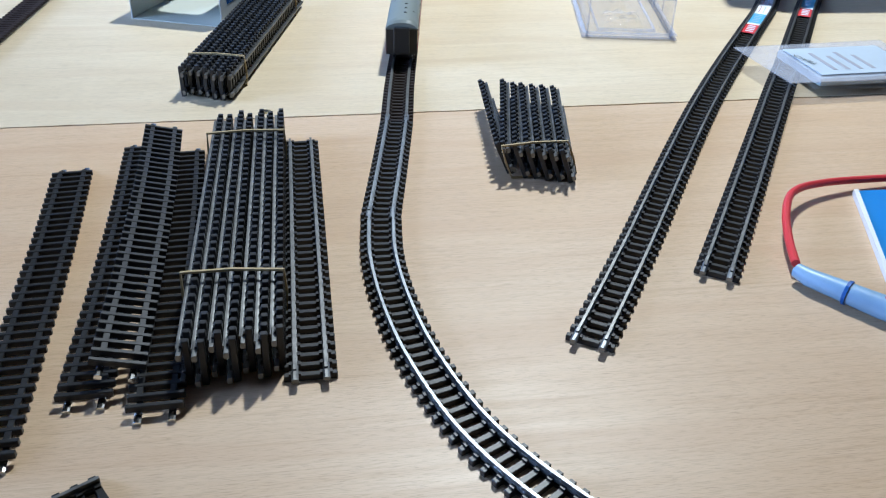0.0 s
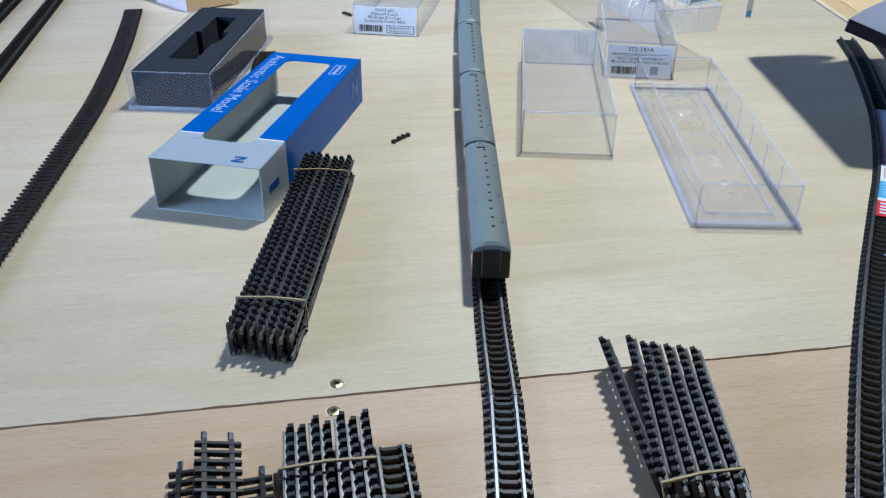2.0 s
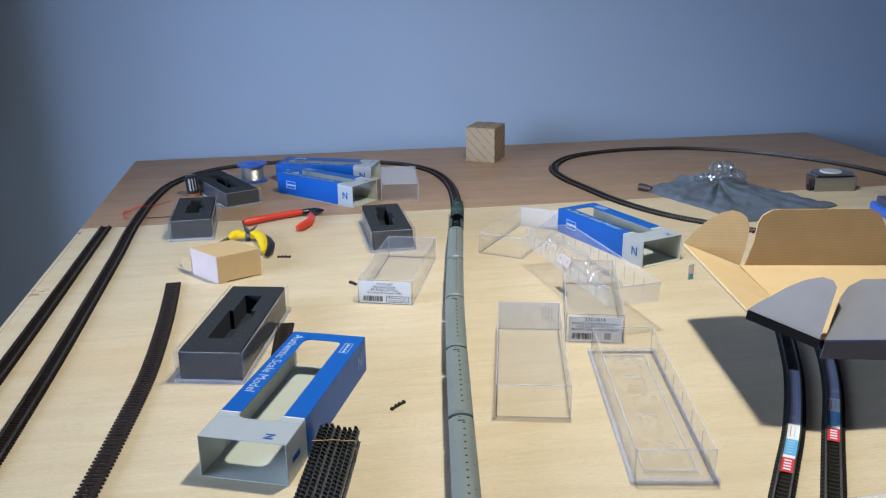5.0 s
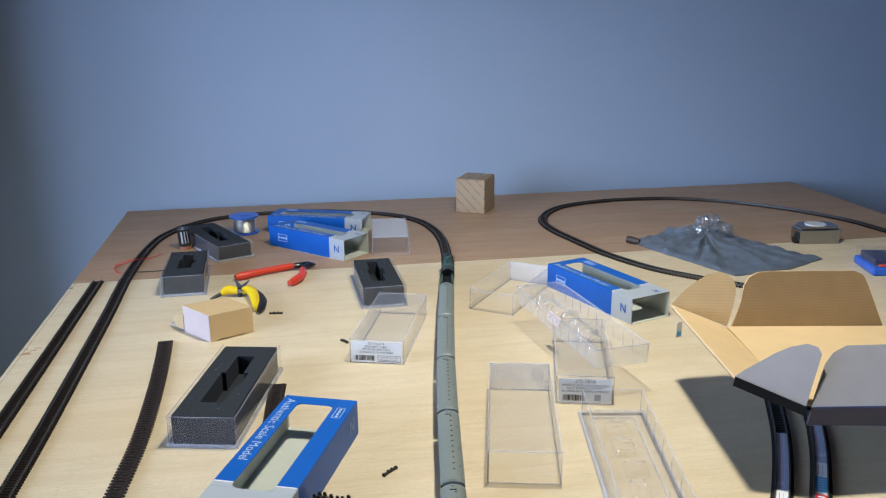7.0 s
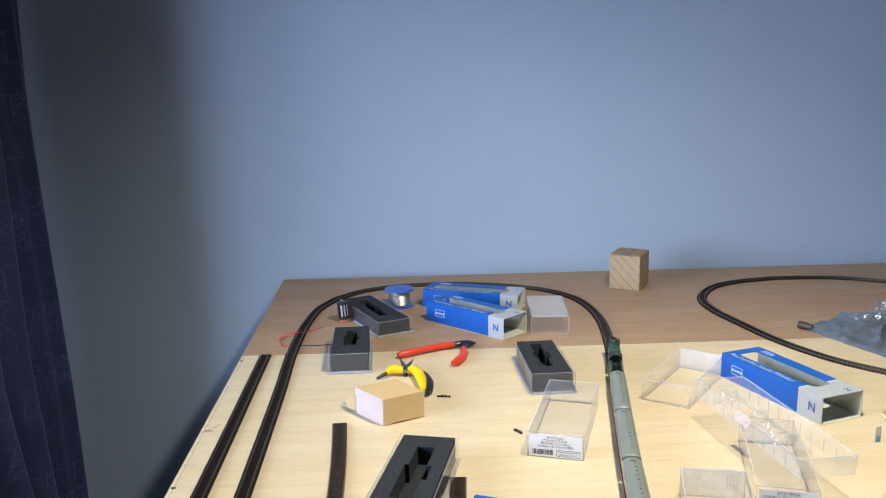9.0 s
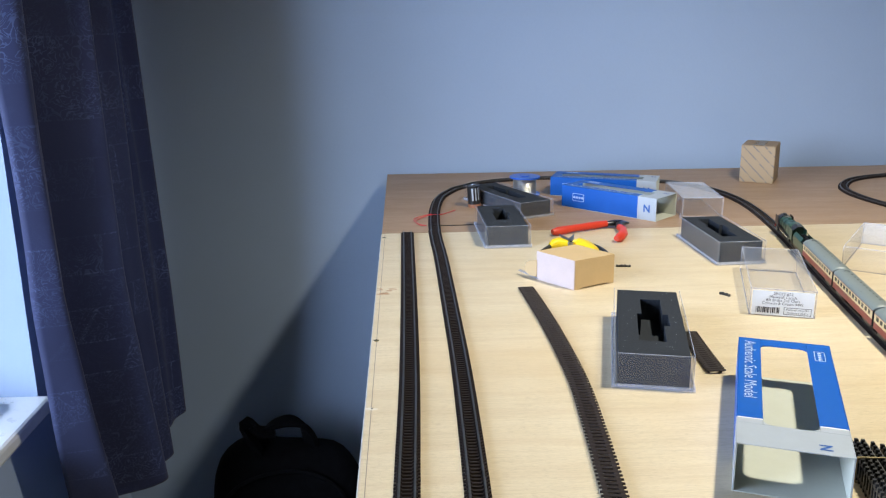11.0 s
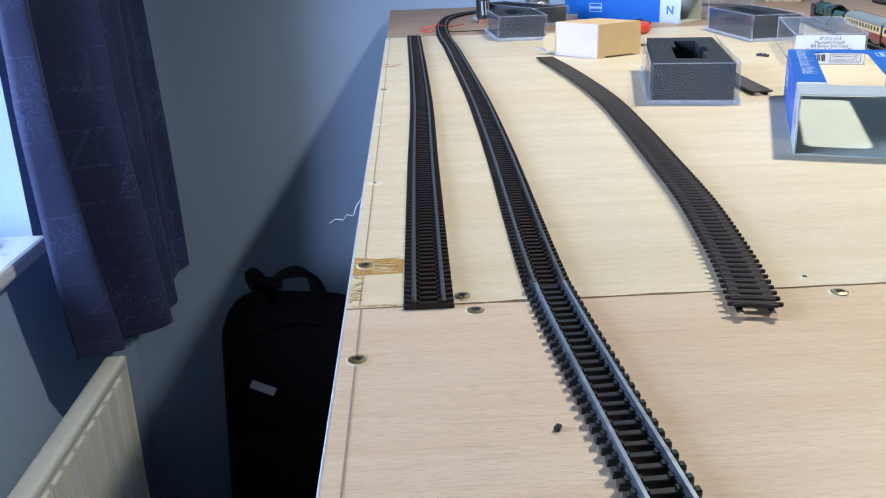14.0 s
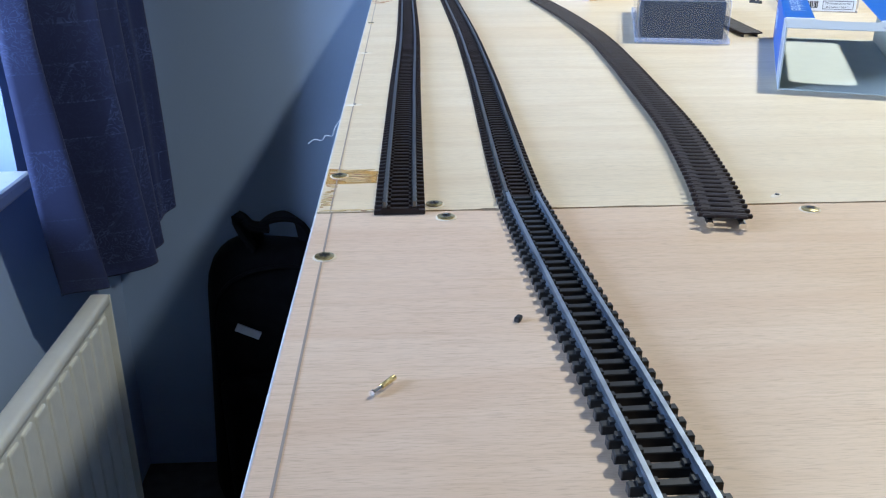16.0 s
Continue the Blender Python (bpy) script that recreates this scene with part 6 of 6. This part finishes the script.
def poly_bag():
    t = thing("poly_bag", pose(0, 0, 0), "crumpled grey poly mailing bag lying flat on board", "bag")
    outline = [(0.837, 0.884), (0.873, 0.788), (0.912, 0.690), (0.958, 0.694), (1.014, 0.708), (1.080, 0.742), (1.066, 0.757), (1.046, 0.812), (1.018, 0.862), (1.014, 0.912), (0.985, 0.945), (0.925, 0.938)]
    c = Vector((0.955, 0.865, 0))
    bm = bmesh.new()
    rings = []
    R, loop = 26, []
    for a, b in zip(outline, outline[1:] + outline[:1]):
        va, vb = Vector((*a, 0)), Vector((*b, 0))
        m = max(3, round((vb - va).length / 0.005))
        loop += [va.lerp(vb, i / m) for i in range(m)]
    loop = [p + (p - c).normalized() * 0.004 * noise.noise(p * 45) for p in loop]
    for k in range(1, R + 1):
        ring = []
        for p in loop:
            q = c.lerp(p, k / R)
            s = k / R
            mound = 0.011 * math.exp(-((q - c).length / 0.038) ** 2)
            ang = math.atan2(q.y - c.y, q.x - c.x)
            pleat = abs(noise.noise(Vector((math.cos(ang) * 3.2, math.sin(ang) * 3.2, s * 0.9)))) * 0.014 * math.sin(min(1, s * 1.3) * math.pi * 0.75)
            crease = 0.008 * (0.5 - abs(noise.noise(Vector((q.x * 32, q.y * 26, 0.3))))) * (1 - s * 0.55)
            h = 0.0020 + mound + pleat + crease + 0.0025 * noise.noise(Vector((q.x * 110, q.y * 110, 1.7)))
            lip = 0.0016 + 0.004 * max(0, noise.noise(q * 38 + Vector((3, 1, 0))))
            ring.append(bm.verts.new((q.x, q.y, max(0.0018, h) if k < R else lip)))
        rings.append(ring)
    top = bm.verts.new((c.x, c.y, 0.016))
    n = len(loop)
    for i in range(n):
        bm.faces.new((top, rings[0][i], rings[0][(i + 1) % n]))
    for a, b in zip(rings, rings[1:]):
        for i in range(n):
            bm.faces.new((a[i], b[i], b[(i + 1) % n], a[(i + 1) % n]))
    base = [bm.verts.new((v.co.x, v.co.y, 0.0002)) for v in rings[-1]]
    for i in range(n):
        bm.faces.new((rings[-1][i], base[i], base[(i + 1) % n], rings[-1][(i + 1) % n]))
    bm.faces.new(base[::-1])
    bmesh.ops.recalc_face_normals(bm, faces=bm.faces)
    part("sheet", bm, BAG_GREY, t, smoothed=True)
    part("rolled_end", tapered([(0.833, 0.889, 0.006), (0.839, 0.881, 0.006), (0.846, 0.872, 0.005)], [0.006, 0.006, 0.004]), grained("brown_tape", (0.05, 0.03, 0.025), 0.5), t, "dark taped end", True)
    wrap = thing("clear_wrap", pose(0.962, 0.878, 0.006), "crumpled clear air-cushion wrap on the grey bag", "packaging")
    rr = random.Random(12)
    for x, y, rx, h in ((-0.022, 0.002, 0.020, 0.018), (0.002, 0.002, 0.021, 0.035), (0.022, -0.002, 0.020, 0.023)):
        bm = bmesh.new()
        bmesh.ops.create_icosphere(bm, subdivisions=4, radius=1.0)
        off = Vector((rr.random(), rr.random(), rr.random())) * 9
        for v in bm.verts:
            d = v.co.normalized()
            lump = 1 + 0.30 * noise.noise(d * 2.4 + off) + 0.30 * abs(noise.noise(d * 5.0 + off)) - 0.22 * abs(noise.noise(d * 11.0 + off))
            v.co = Vector((x + d.x * rx * lump, y + d.y * 0.020 * lump, max(0.0, (d.z * 0.55 + 0.45) * h * lump)))
        part("film", bm, FILM, wrap)


poly_bag()

tm = thing("tape_measure", pose(1.130, 0.840, 0, 0, 0, -6), "chrome-cased steel tape measure", "tape measure")
cs = prism(bmesh.new(), [(-0.034, -0.018), (0.030, -0.020), (0.036, -0.012), (0.036, 0.016), (0.024, 0.026), (-0.020, 0.026), (-0.034, 0.012)], 0, 0.027)
bmesh.ops.bevel(cs, geom=[e for e in cs.edges if abs(e.verts[0].co.z - e.verts[1].co.z) < 1e-6 and e.verts[0].co.z > 0.02], offset=0.005, segments=3, affect="EDGES")
part("case", cs, grained("case_chrome", (0.42, 0.44, 0.47), 0.16, 1.0, amount=0.08), tm, "chrome case", True)
part("dial", cylinder(bmesh.new(), (0, 0.003, 0.0268), (0, 0.003, 0.0282), 0.017, 0.016, n=32), grained("pale_face", (0.5, 0.52, 0.54), 0.35), tm, "pale round face", True)
part("mouth", boxes((-0.036, -0.016, 0.004, -0.0335, -0.002, 0.018), bevel=0.001), BLACK, tm)
part("hook", boxes((-0.040, -0.014, 0.0005, -0.0355, -0.004, 0.010), bevel=0.0005), STEEL, tm)

pb = thing("parts_box", fl_frame((1.100, 0.653), -14.0), "small blue parts box with a clear lid and red contents", "box")
part("base", box(bmesh.new(), 0, 0, 0, 0.11, 0.070, 0.012, 0.002), REEL_BLUE, pb, "blue base", True)
part("contents", boxes((0.010, 0.004, 0.0121, 0.040, 0.010, 0.0150), bevel=0.001), RED_GRIP, pb, "red parts")
part("contents", boxes((0.006, 0.013, 0.0121, 0.104, 0.064, 0.021), bevel=0.001), NAVY_CARD, pb, "dark parts")
part("lid", box(bmesh.new(), 0.001, 0.001, 0.0121, 0.109, 0.069, 0.026, 0.0015), CLEAR, pb, "clear lid")

pk = thing("track_packet", fl_frame((0.603, -0.003), 2.0, 0.0045), "clear packet with a white card lying over tracks", "packet")
film = prism(bmesh.new(), [(-0.004, 0.058), (0.0, -0.002), (0.085, -0.004), (0.095, 0.06)], 0.006, 0.0065)
part("film", film, CLEAR_EDGE, pk, "clear plastic film")
part("film_base", prism(bmesh.new(), [(0.018, 0.002), (0.085, -0.002), (0.09, 0.052), (0.022, 0.052)], 0.0, 0.0006), CLEAR, pk)
part("card", box(bmesh.new(), 0.022, 0.004, 0.001, 0.088, 0.052, 0.0058, 0.0004), grained("pale_blue_card", (0.42, 0.52, 0.58), 0.5), pk, "pale blue-grey card")
part("header", boxes((0.0232, 0.006, 0.0066, 0.084, 0.049, 0.0071)), grained("dull_blue_paper", (0.46, 0.53, 0.60), 0.5, amount=0.06), pk, "pale grey-blue paper")
writing("print", "TRACK", 0.0056, BLACK_INK, pk, pose(0.0262, 0.0300, 0.0074, 0, 0, 110))
pr = bmesh.new()
for i in range(4):
    box(pr, 0.034 + i * 0.008, 0.012, 0.0072, 0.0365 + i * 0.008, 0.040 - 0.006 * (i % 2), 0.0074)
part("print_bar", pr, GREY_CARD, pk)

cb = thing("test_lead", pose(0, 0, 0), "red test lead ending in a pale blue plug", "cable")
part("cable", tube([(0.70, -0.10, 0.003), (0.640, -0.104, 0.003), (0.600, -0.105, 0.004), (0.566, -0.110, 0.006), (0.546, -0.120, 0.008), (0.534, -0.137, 0.008), (0.527, -0.154, 0.006), (0.5215, -0.1715, 0.0048)], 0.0017, 10), RED_WIRE, cb)
part("plug", tapered([(0.5205, -0.1735, 0.0046), (0.5225, -0.1785, 0.0046), (0.5290, -0.1865, 0.0046), (0.5385, -0.1985, 0.0046), (0.557, -0.220, 0.0046)], [0.0028, 0.0034, 0.0038, 0.0044, 0.0044]), PLUG_BLUE, cb, "pale blue plug", True)
part("plug_ring", tapered([(0.5312, -0.1892, 0.0046), (0.5320, -0.1902, 0.0046)], [0.0046, 0.0046]), NAVY_INK, cb)
part("plug_mark", boxes((-0.0012, -0.003, 0, 0.0012, 0.003, 0.0006)), RED_WIRE, cb, at=pose(0.5415, -0.2015, 0.0088, 0, 0, 40))

bc = thing("blue_folder", pose(0, 0, 0), "bright blue card folder lying on the board", "folder")
part("cover", prism(bmesh.new(), [(0.5825, -0.1120), (0.72, -0.115), (0.72, -0.26), (0.5570, -0.178)], 0.0002, 0.0022), grained("bright_blue_card", (0.02, 0.22, 0.62), 0.4, amount=0.04), bc, "bright blue cover")
part("edge", prism(bmesh.new(), [(0.5800, -0.1118), (0.5822, -0.1118), (0.5567, -0.178), (0.5545, -0.179)], 0.0002, 0.0030), PAPER, bc, "white paper edge")


def offcut(x, y, angle, length, label="small dark offcut of moulded track plastic"):
    t = thing("track_offcut", pose(x, y, 0, 0, 0, angle), label, "offcut", "scraps on the board")
    b = boxes((-length / 2, -0.0009, 0, length / 2, 0.0009, 0.0020), (-length / 2, -0.0014, 0, -length / 2 + 0.002, 0.0014, 0.0024), (length / 2 - 0.002, -0.0014, 0, length / 2, 0.0014, 0.0024), bevel=0.0002)
    part("strip", b, SLEEPER, t)
    part("chair", boxes((-0.0030, -0.0012, 0.0020, -0.0012, 0.0012, 0.0030), (0.0012, -0.0012, 0.0020, 0.0030, 0.0012, 0.0030)), SLEEPER, t)


offcut(0.3750, 0.2525, 42, 0.0165)
offcut(0.2800, 0.6580, -8, 0.0165)
offcut(0.3575, 0.5470, -55, 0.0120)
crumb = thing("plastic_crumb", pose(0.0565, -0.0810, 0, 0, 0, 60), "tiny dark crumb of plastic on plywood", "crumb", "scraps on the board")
cm = box(bmesh.new(), -0.0011, -0.0008, 0, 0.0011, 0.0008, 0.0013, 0.0003)
for v in cm.verts:
    v.co.x += 0.25 * v.co.z
part("grain", cm, SLEEPER, crumb)


def screw(x, y, turn=0.0, r=0.0029):
    t = thing("wood_screw", pose(x, y, 0.0001, 0, 0, turn), "brass-plated countersunk screw head in the plywood", "screw", "screws in the board")
    hd = cylinder(bmesh.new(), (0, 0, -0.002), (0, 0, 0.0004), r * 0.7, r, n=28)
    cylinder(hd, (0, 0, 0.0004), (0, 0, 0.0007), r * 0.97, r * 0.62, n=28)
    part("head", hd, BRASS, t, smoothed=True)
    # shade inside the cross recess, laid on as a thin black solid
    cr = boxes((-r * 0.56, -0.0004, 0.0006, r * 0.56, 0.0004, 0.00076), (-0.0004, -r * 0.56, 0.0006, 0.0004, r * 0.56, 0.00076))
    part("cross_slot_shade", cr, BLACK, t)
    for k in range(4):
        part("tick", boxes((r * 0.30, -0.00012, 0.00068, r * 0.60, 0.00012, 0.00075)), STEEL, t, at=pose(0, 0, 0, 0, 0, 45 + 90 * k))
    part("countersink", cylinder(bmesh.new(), (0, 0, -0.0002), (0, 0, 0.00005), r * 1.20, n=28), FILLER, t)


for x, y, a in ((0.0055, -0.0378, 20), (0.0424, -0.0067, 50), (0.0390, 0.0060, 10), (0.1630, -0.0065, 35), (0.0048, 0.0395, 15), (0.3195, 0.0075, 30), (0.3175, -0.0095, 60)):
    screw(x, y, a)

pn = thing("track_pin", pose(0.0235, -0.1115, 0.0009, 0, 0, 52) @ Matrix.Scale(0.72, 4), "small brass track fitting lying on plywood", "pin")
part("shank", cylinder(bmesh.new(), (0.0, 0, 0.0002), (0.0062, 0, 0.0004), 0.0009, n=12), BRASS, pn, "brass shank")
part("tail", cylinder(bmesh.new(), (-0.0035, 0, 0), (0.0, 0, 0), 0.0006, n=10), CHROME, pn)
part("head", cylinder(bmesh.new(), (-0.0042, 0, 0), (-0.0035, 0, 0), 0.0010, n=12), CHROME, pn)

ln = part("pencil_line", boxes((0.0046, FRONT + 0.01, 0.00002, 0.0052, -0.001, 0.00012), (0.0040, 0.001, 0.00002, 0.0045, YS - 0.001, 0.00012)), PENCIL, None)
tagged(ln, "faint pencil line ruled along the board's edge", "pencil line", kind="structure")
sp = thing("torn_veneer", pose(0, 0, 0), "frayed golden veneer along the board's edge and round a screw", "splinter")
TORN_RED = grained("scuffed_veneer", (0.46, 0.27, 0.16), 0.7, amount=0.25, scale=300.0)
OLD_TAPE = clear("old_tape", (0.97, 0.86, 0.62), 0.3, 0.10, (0.75, 0.58, 0.30))
TORN = grained("torn_veneer", (0.60, 0.45, 0.23), 0.7, amount=0.3, scale=300.0)
r = random.Random(3)


def slivers(count, x0, x1, y0, y1, longest, mat, lift):
    """Thin frayed slivers of veneer lying along the grain inside a patch of the board's edge."""
    for _ in range(count):
        l, w = r.uniform(0.3, 1.0) * longest, r.uniform(0.00018, 0.00050)
        x, y = r.uniform(x0, max(x0 + 0.0001, x1 - l)), r.uniform(y0, y1)
        tilt = r.uniform(-0.0003, 0.0003)
        out = [(x, y), (x + l * 0.5, y - w * 0.3 + tilt * 0.5), (x + l, y + w * 0.4 + tilt), (x + l * 0.6, y + w + tilt * 0.6), (x, y + w * 0.9)]
        part("splinter", prism(bmesh.new(), out, 0.00003, lift * r.uniform(0.5, 1.0)), mat, sp)


slivers(34, 0.0004, 0.0190, 0.0315, 0.0470, 0.012, TORN, 0.00026)
slivers(26, 0.0003, 0.0050, 0.0020, 0.0315, 0.0042, TORN, 0.00026)
slivers(16, 0.0004, 0.0260, 0.0010, 0.0022, 0.006, TORN, 0.00022)
slivers(14, 0.0004, 0.0180, 0.0318, 0.0465, 0.005, TORN_RED, 0.00030)
slivers(14, 0.0003, 0.0048, 0.0020, 0.0310, 0.002, TORN_RED, 0.00030)
slivers(6, 0.0010, 0.0260, 0.0010, 0.0018, 0.003, PLY_CORE, 0.00026)
sw = thing("thread", pose(0, 0, 0), "curly white thread caught on the board's edge", "thread")
part("strand", tube([(0.0, 0.150, -0.003), (-0.0045, 0.147, -0.0085), (-0.0062, 0.146, -0.0130), (-0.0095, 0.146, -0.0125), (-0.0115, 0.147, -0.0155), (-0.0150, 0.146, -0.0145), (-0.0185, 0.147, -0.0171)], 0.00018, 6, 0.001), PAPER, sw)


def filler_dab(x, y, w, turn):
    t = thing("filler_dab", pose(x, y, 0, 0, 0, turn), "small dab of pale filler over a nail hole", "filler", "repairs in the plywood board")
    bm = bmesh.new()
    bmesh.ops.create_uvsphere(bm, u_segments=12, v_segments=6, radius=1.0)
    for v in bm.verts:
        k = 1 + 0.35 * noise.noise(v.co * 2.0 + Vector((x * 99, y * 99, 0)))
        v.co = Vector((v.co.x * w * k, v.co.y * w * 0.45 * k, max(0.0, v.co.z) * 0.0004))
    part("dab", bm, FILLER, t, smoothed=True)
    part("nail_head", cylinder(bmesh.new(), (0.0004, 0, 0.0002), (0.0004, 0, 0.0006), 0.0008, n=10), STEEL, t)


for x, y, w, a in ((0.1575, 0.0080, 0.0032, 35), (0.0045, 0.156, 0.0045, 4), (0.0045, 0.305, 0.0047, -3), (0.0042, 0.714, 0.0030, 2)):
    filler_dab(x, y, w, a)
for x, y, a in ((0.0040, 0.444, 40), (0.0035, 0.816, 15)):
    screw(x, y, a, 0.0026)
sc = thing("scuff_mark", pose(0.009, 0.588, 0), "reddish brown scuffed patch of torn veneer", "scuff")
rs = random.Random(21)
for i in range(16):
    x, y, l = rs.uniform(-0.008, 0.008), rs.uniform(-0.011, 0.011), rs.uniform(0.0015, 0.0045)
    part("fibre", prism(bmesh.new(), [(x - l, y - 0.0005), (x + l, y - 0.0004), (x + l * 0.8, y + 0.0005), (x - l * 0.9, y + 0.0004)], 0.00005, 0.0002), TORN_RED, sc)
tp = thing("tape_patch", pose(0, 0, 0), "yellowed strip of old tape on the board's edge", "tape")
part("strip", prism(bmesh.new(), [(0.0004, 0.0300), (0.0188, 0.0305), (0.0192, 0.0450), (0.0004, 0.0490)], 0.00001, 0.00003), OLD_TAPE, tp)
dish = thing("white_dish", pose(-0.605, 0.905, SILL_Z + 0.024), "small round white dish on the window sill", "dish")
db = bmesh.new()
rings = []
for r0, z0 in ((0.0, 0.001), (0.018, 0.001), (0.022, 0.004), (0.034, 0.008), (0.036, 0.0085), (0.035, 0.007), (0.022, 0.0015), (0.018, 0.0), (0.0, 0.0)):
    rings.append([db.verts.new((max(r0, 0.0003) * math.cos(i * math.pi / 14), max(r0, 0.0003) * math.sin(i * math.pi / 14), z0)) for i in range(28)])
for a, b in zip(rings, rings[1:]):
    for i in range(28):
        db.faces.new((a[i], a[(i + 1) % 28], b[(i + 1) % 28], b[i]))
bmesh.ops.recalc_face_normals(db, faces=db.faces)
part("bowl", db, WHITE_GLOSS, dish, smoothed=True)
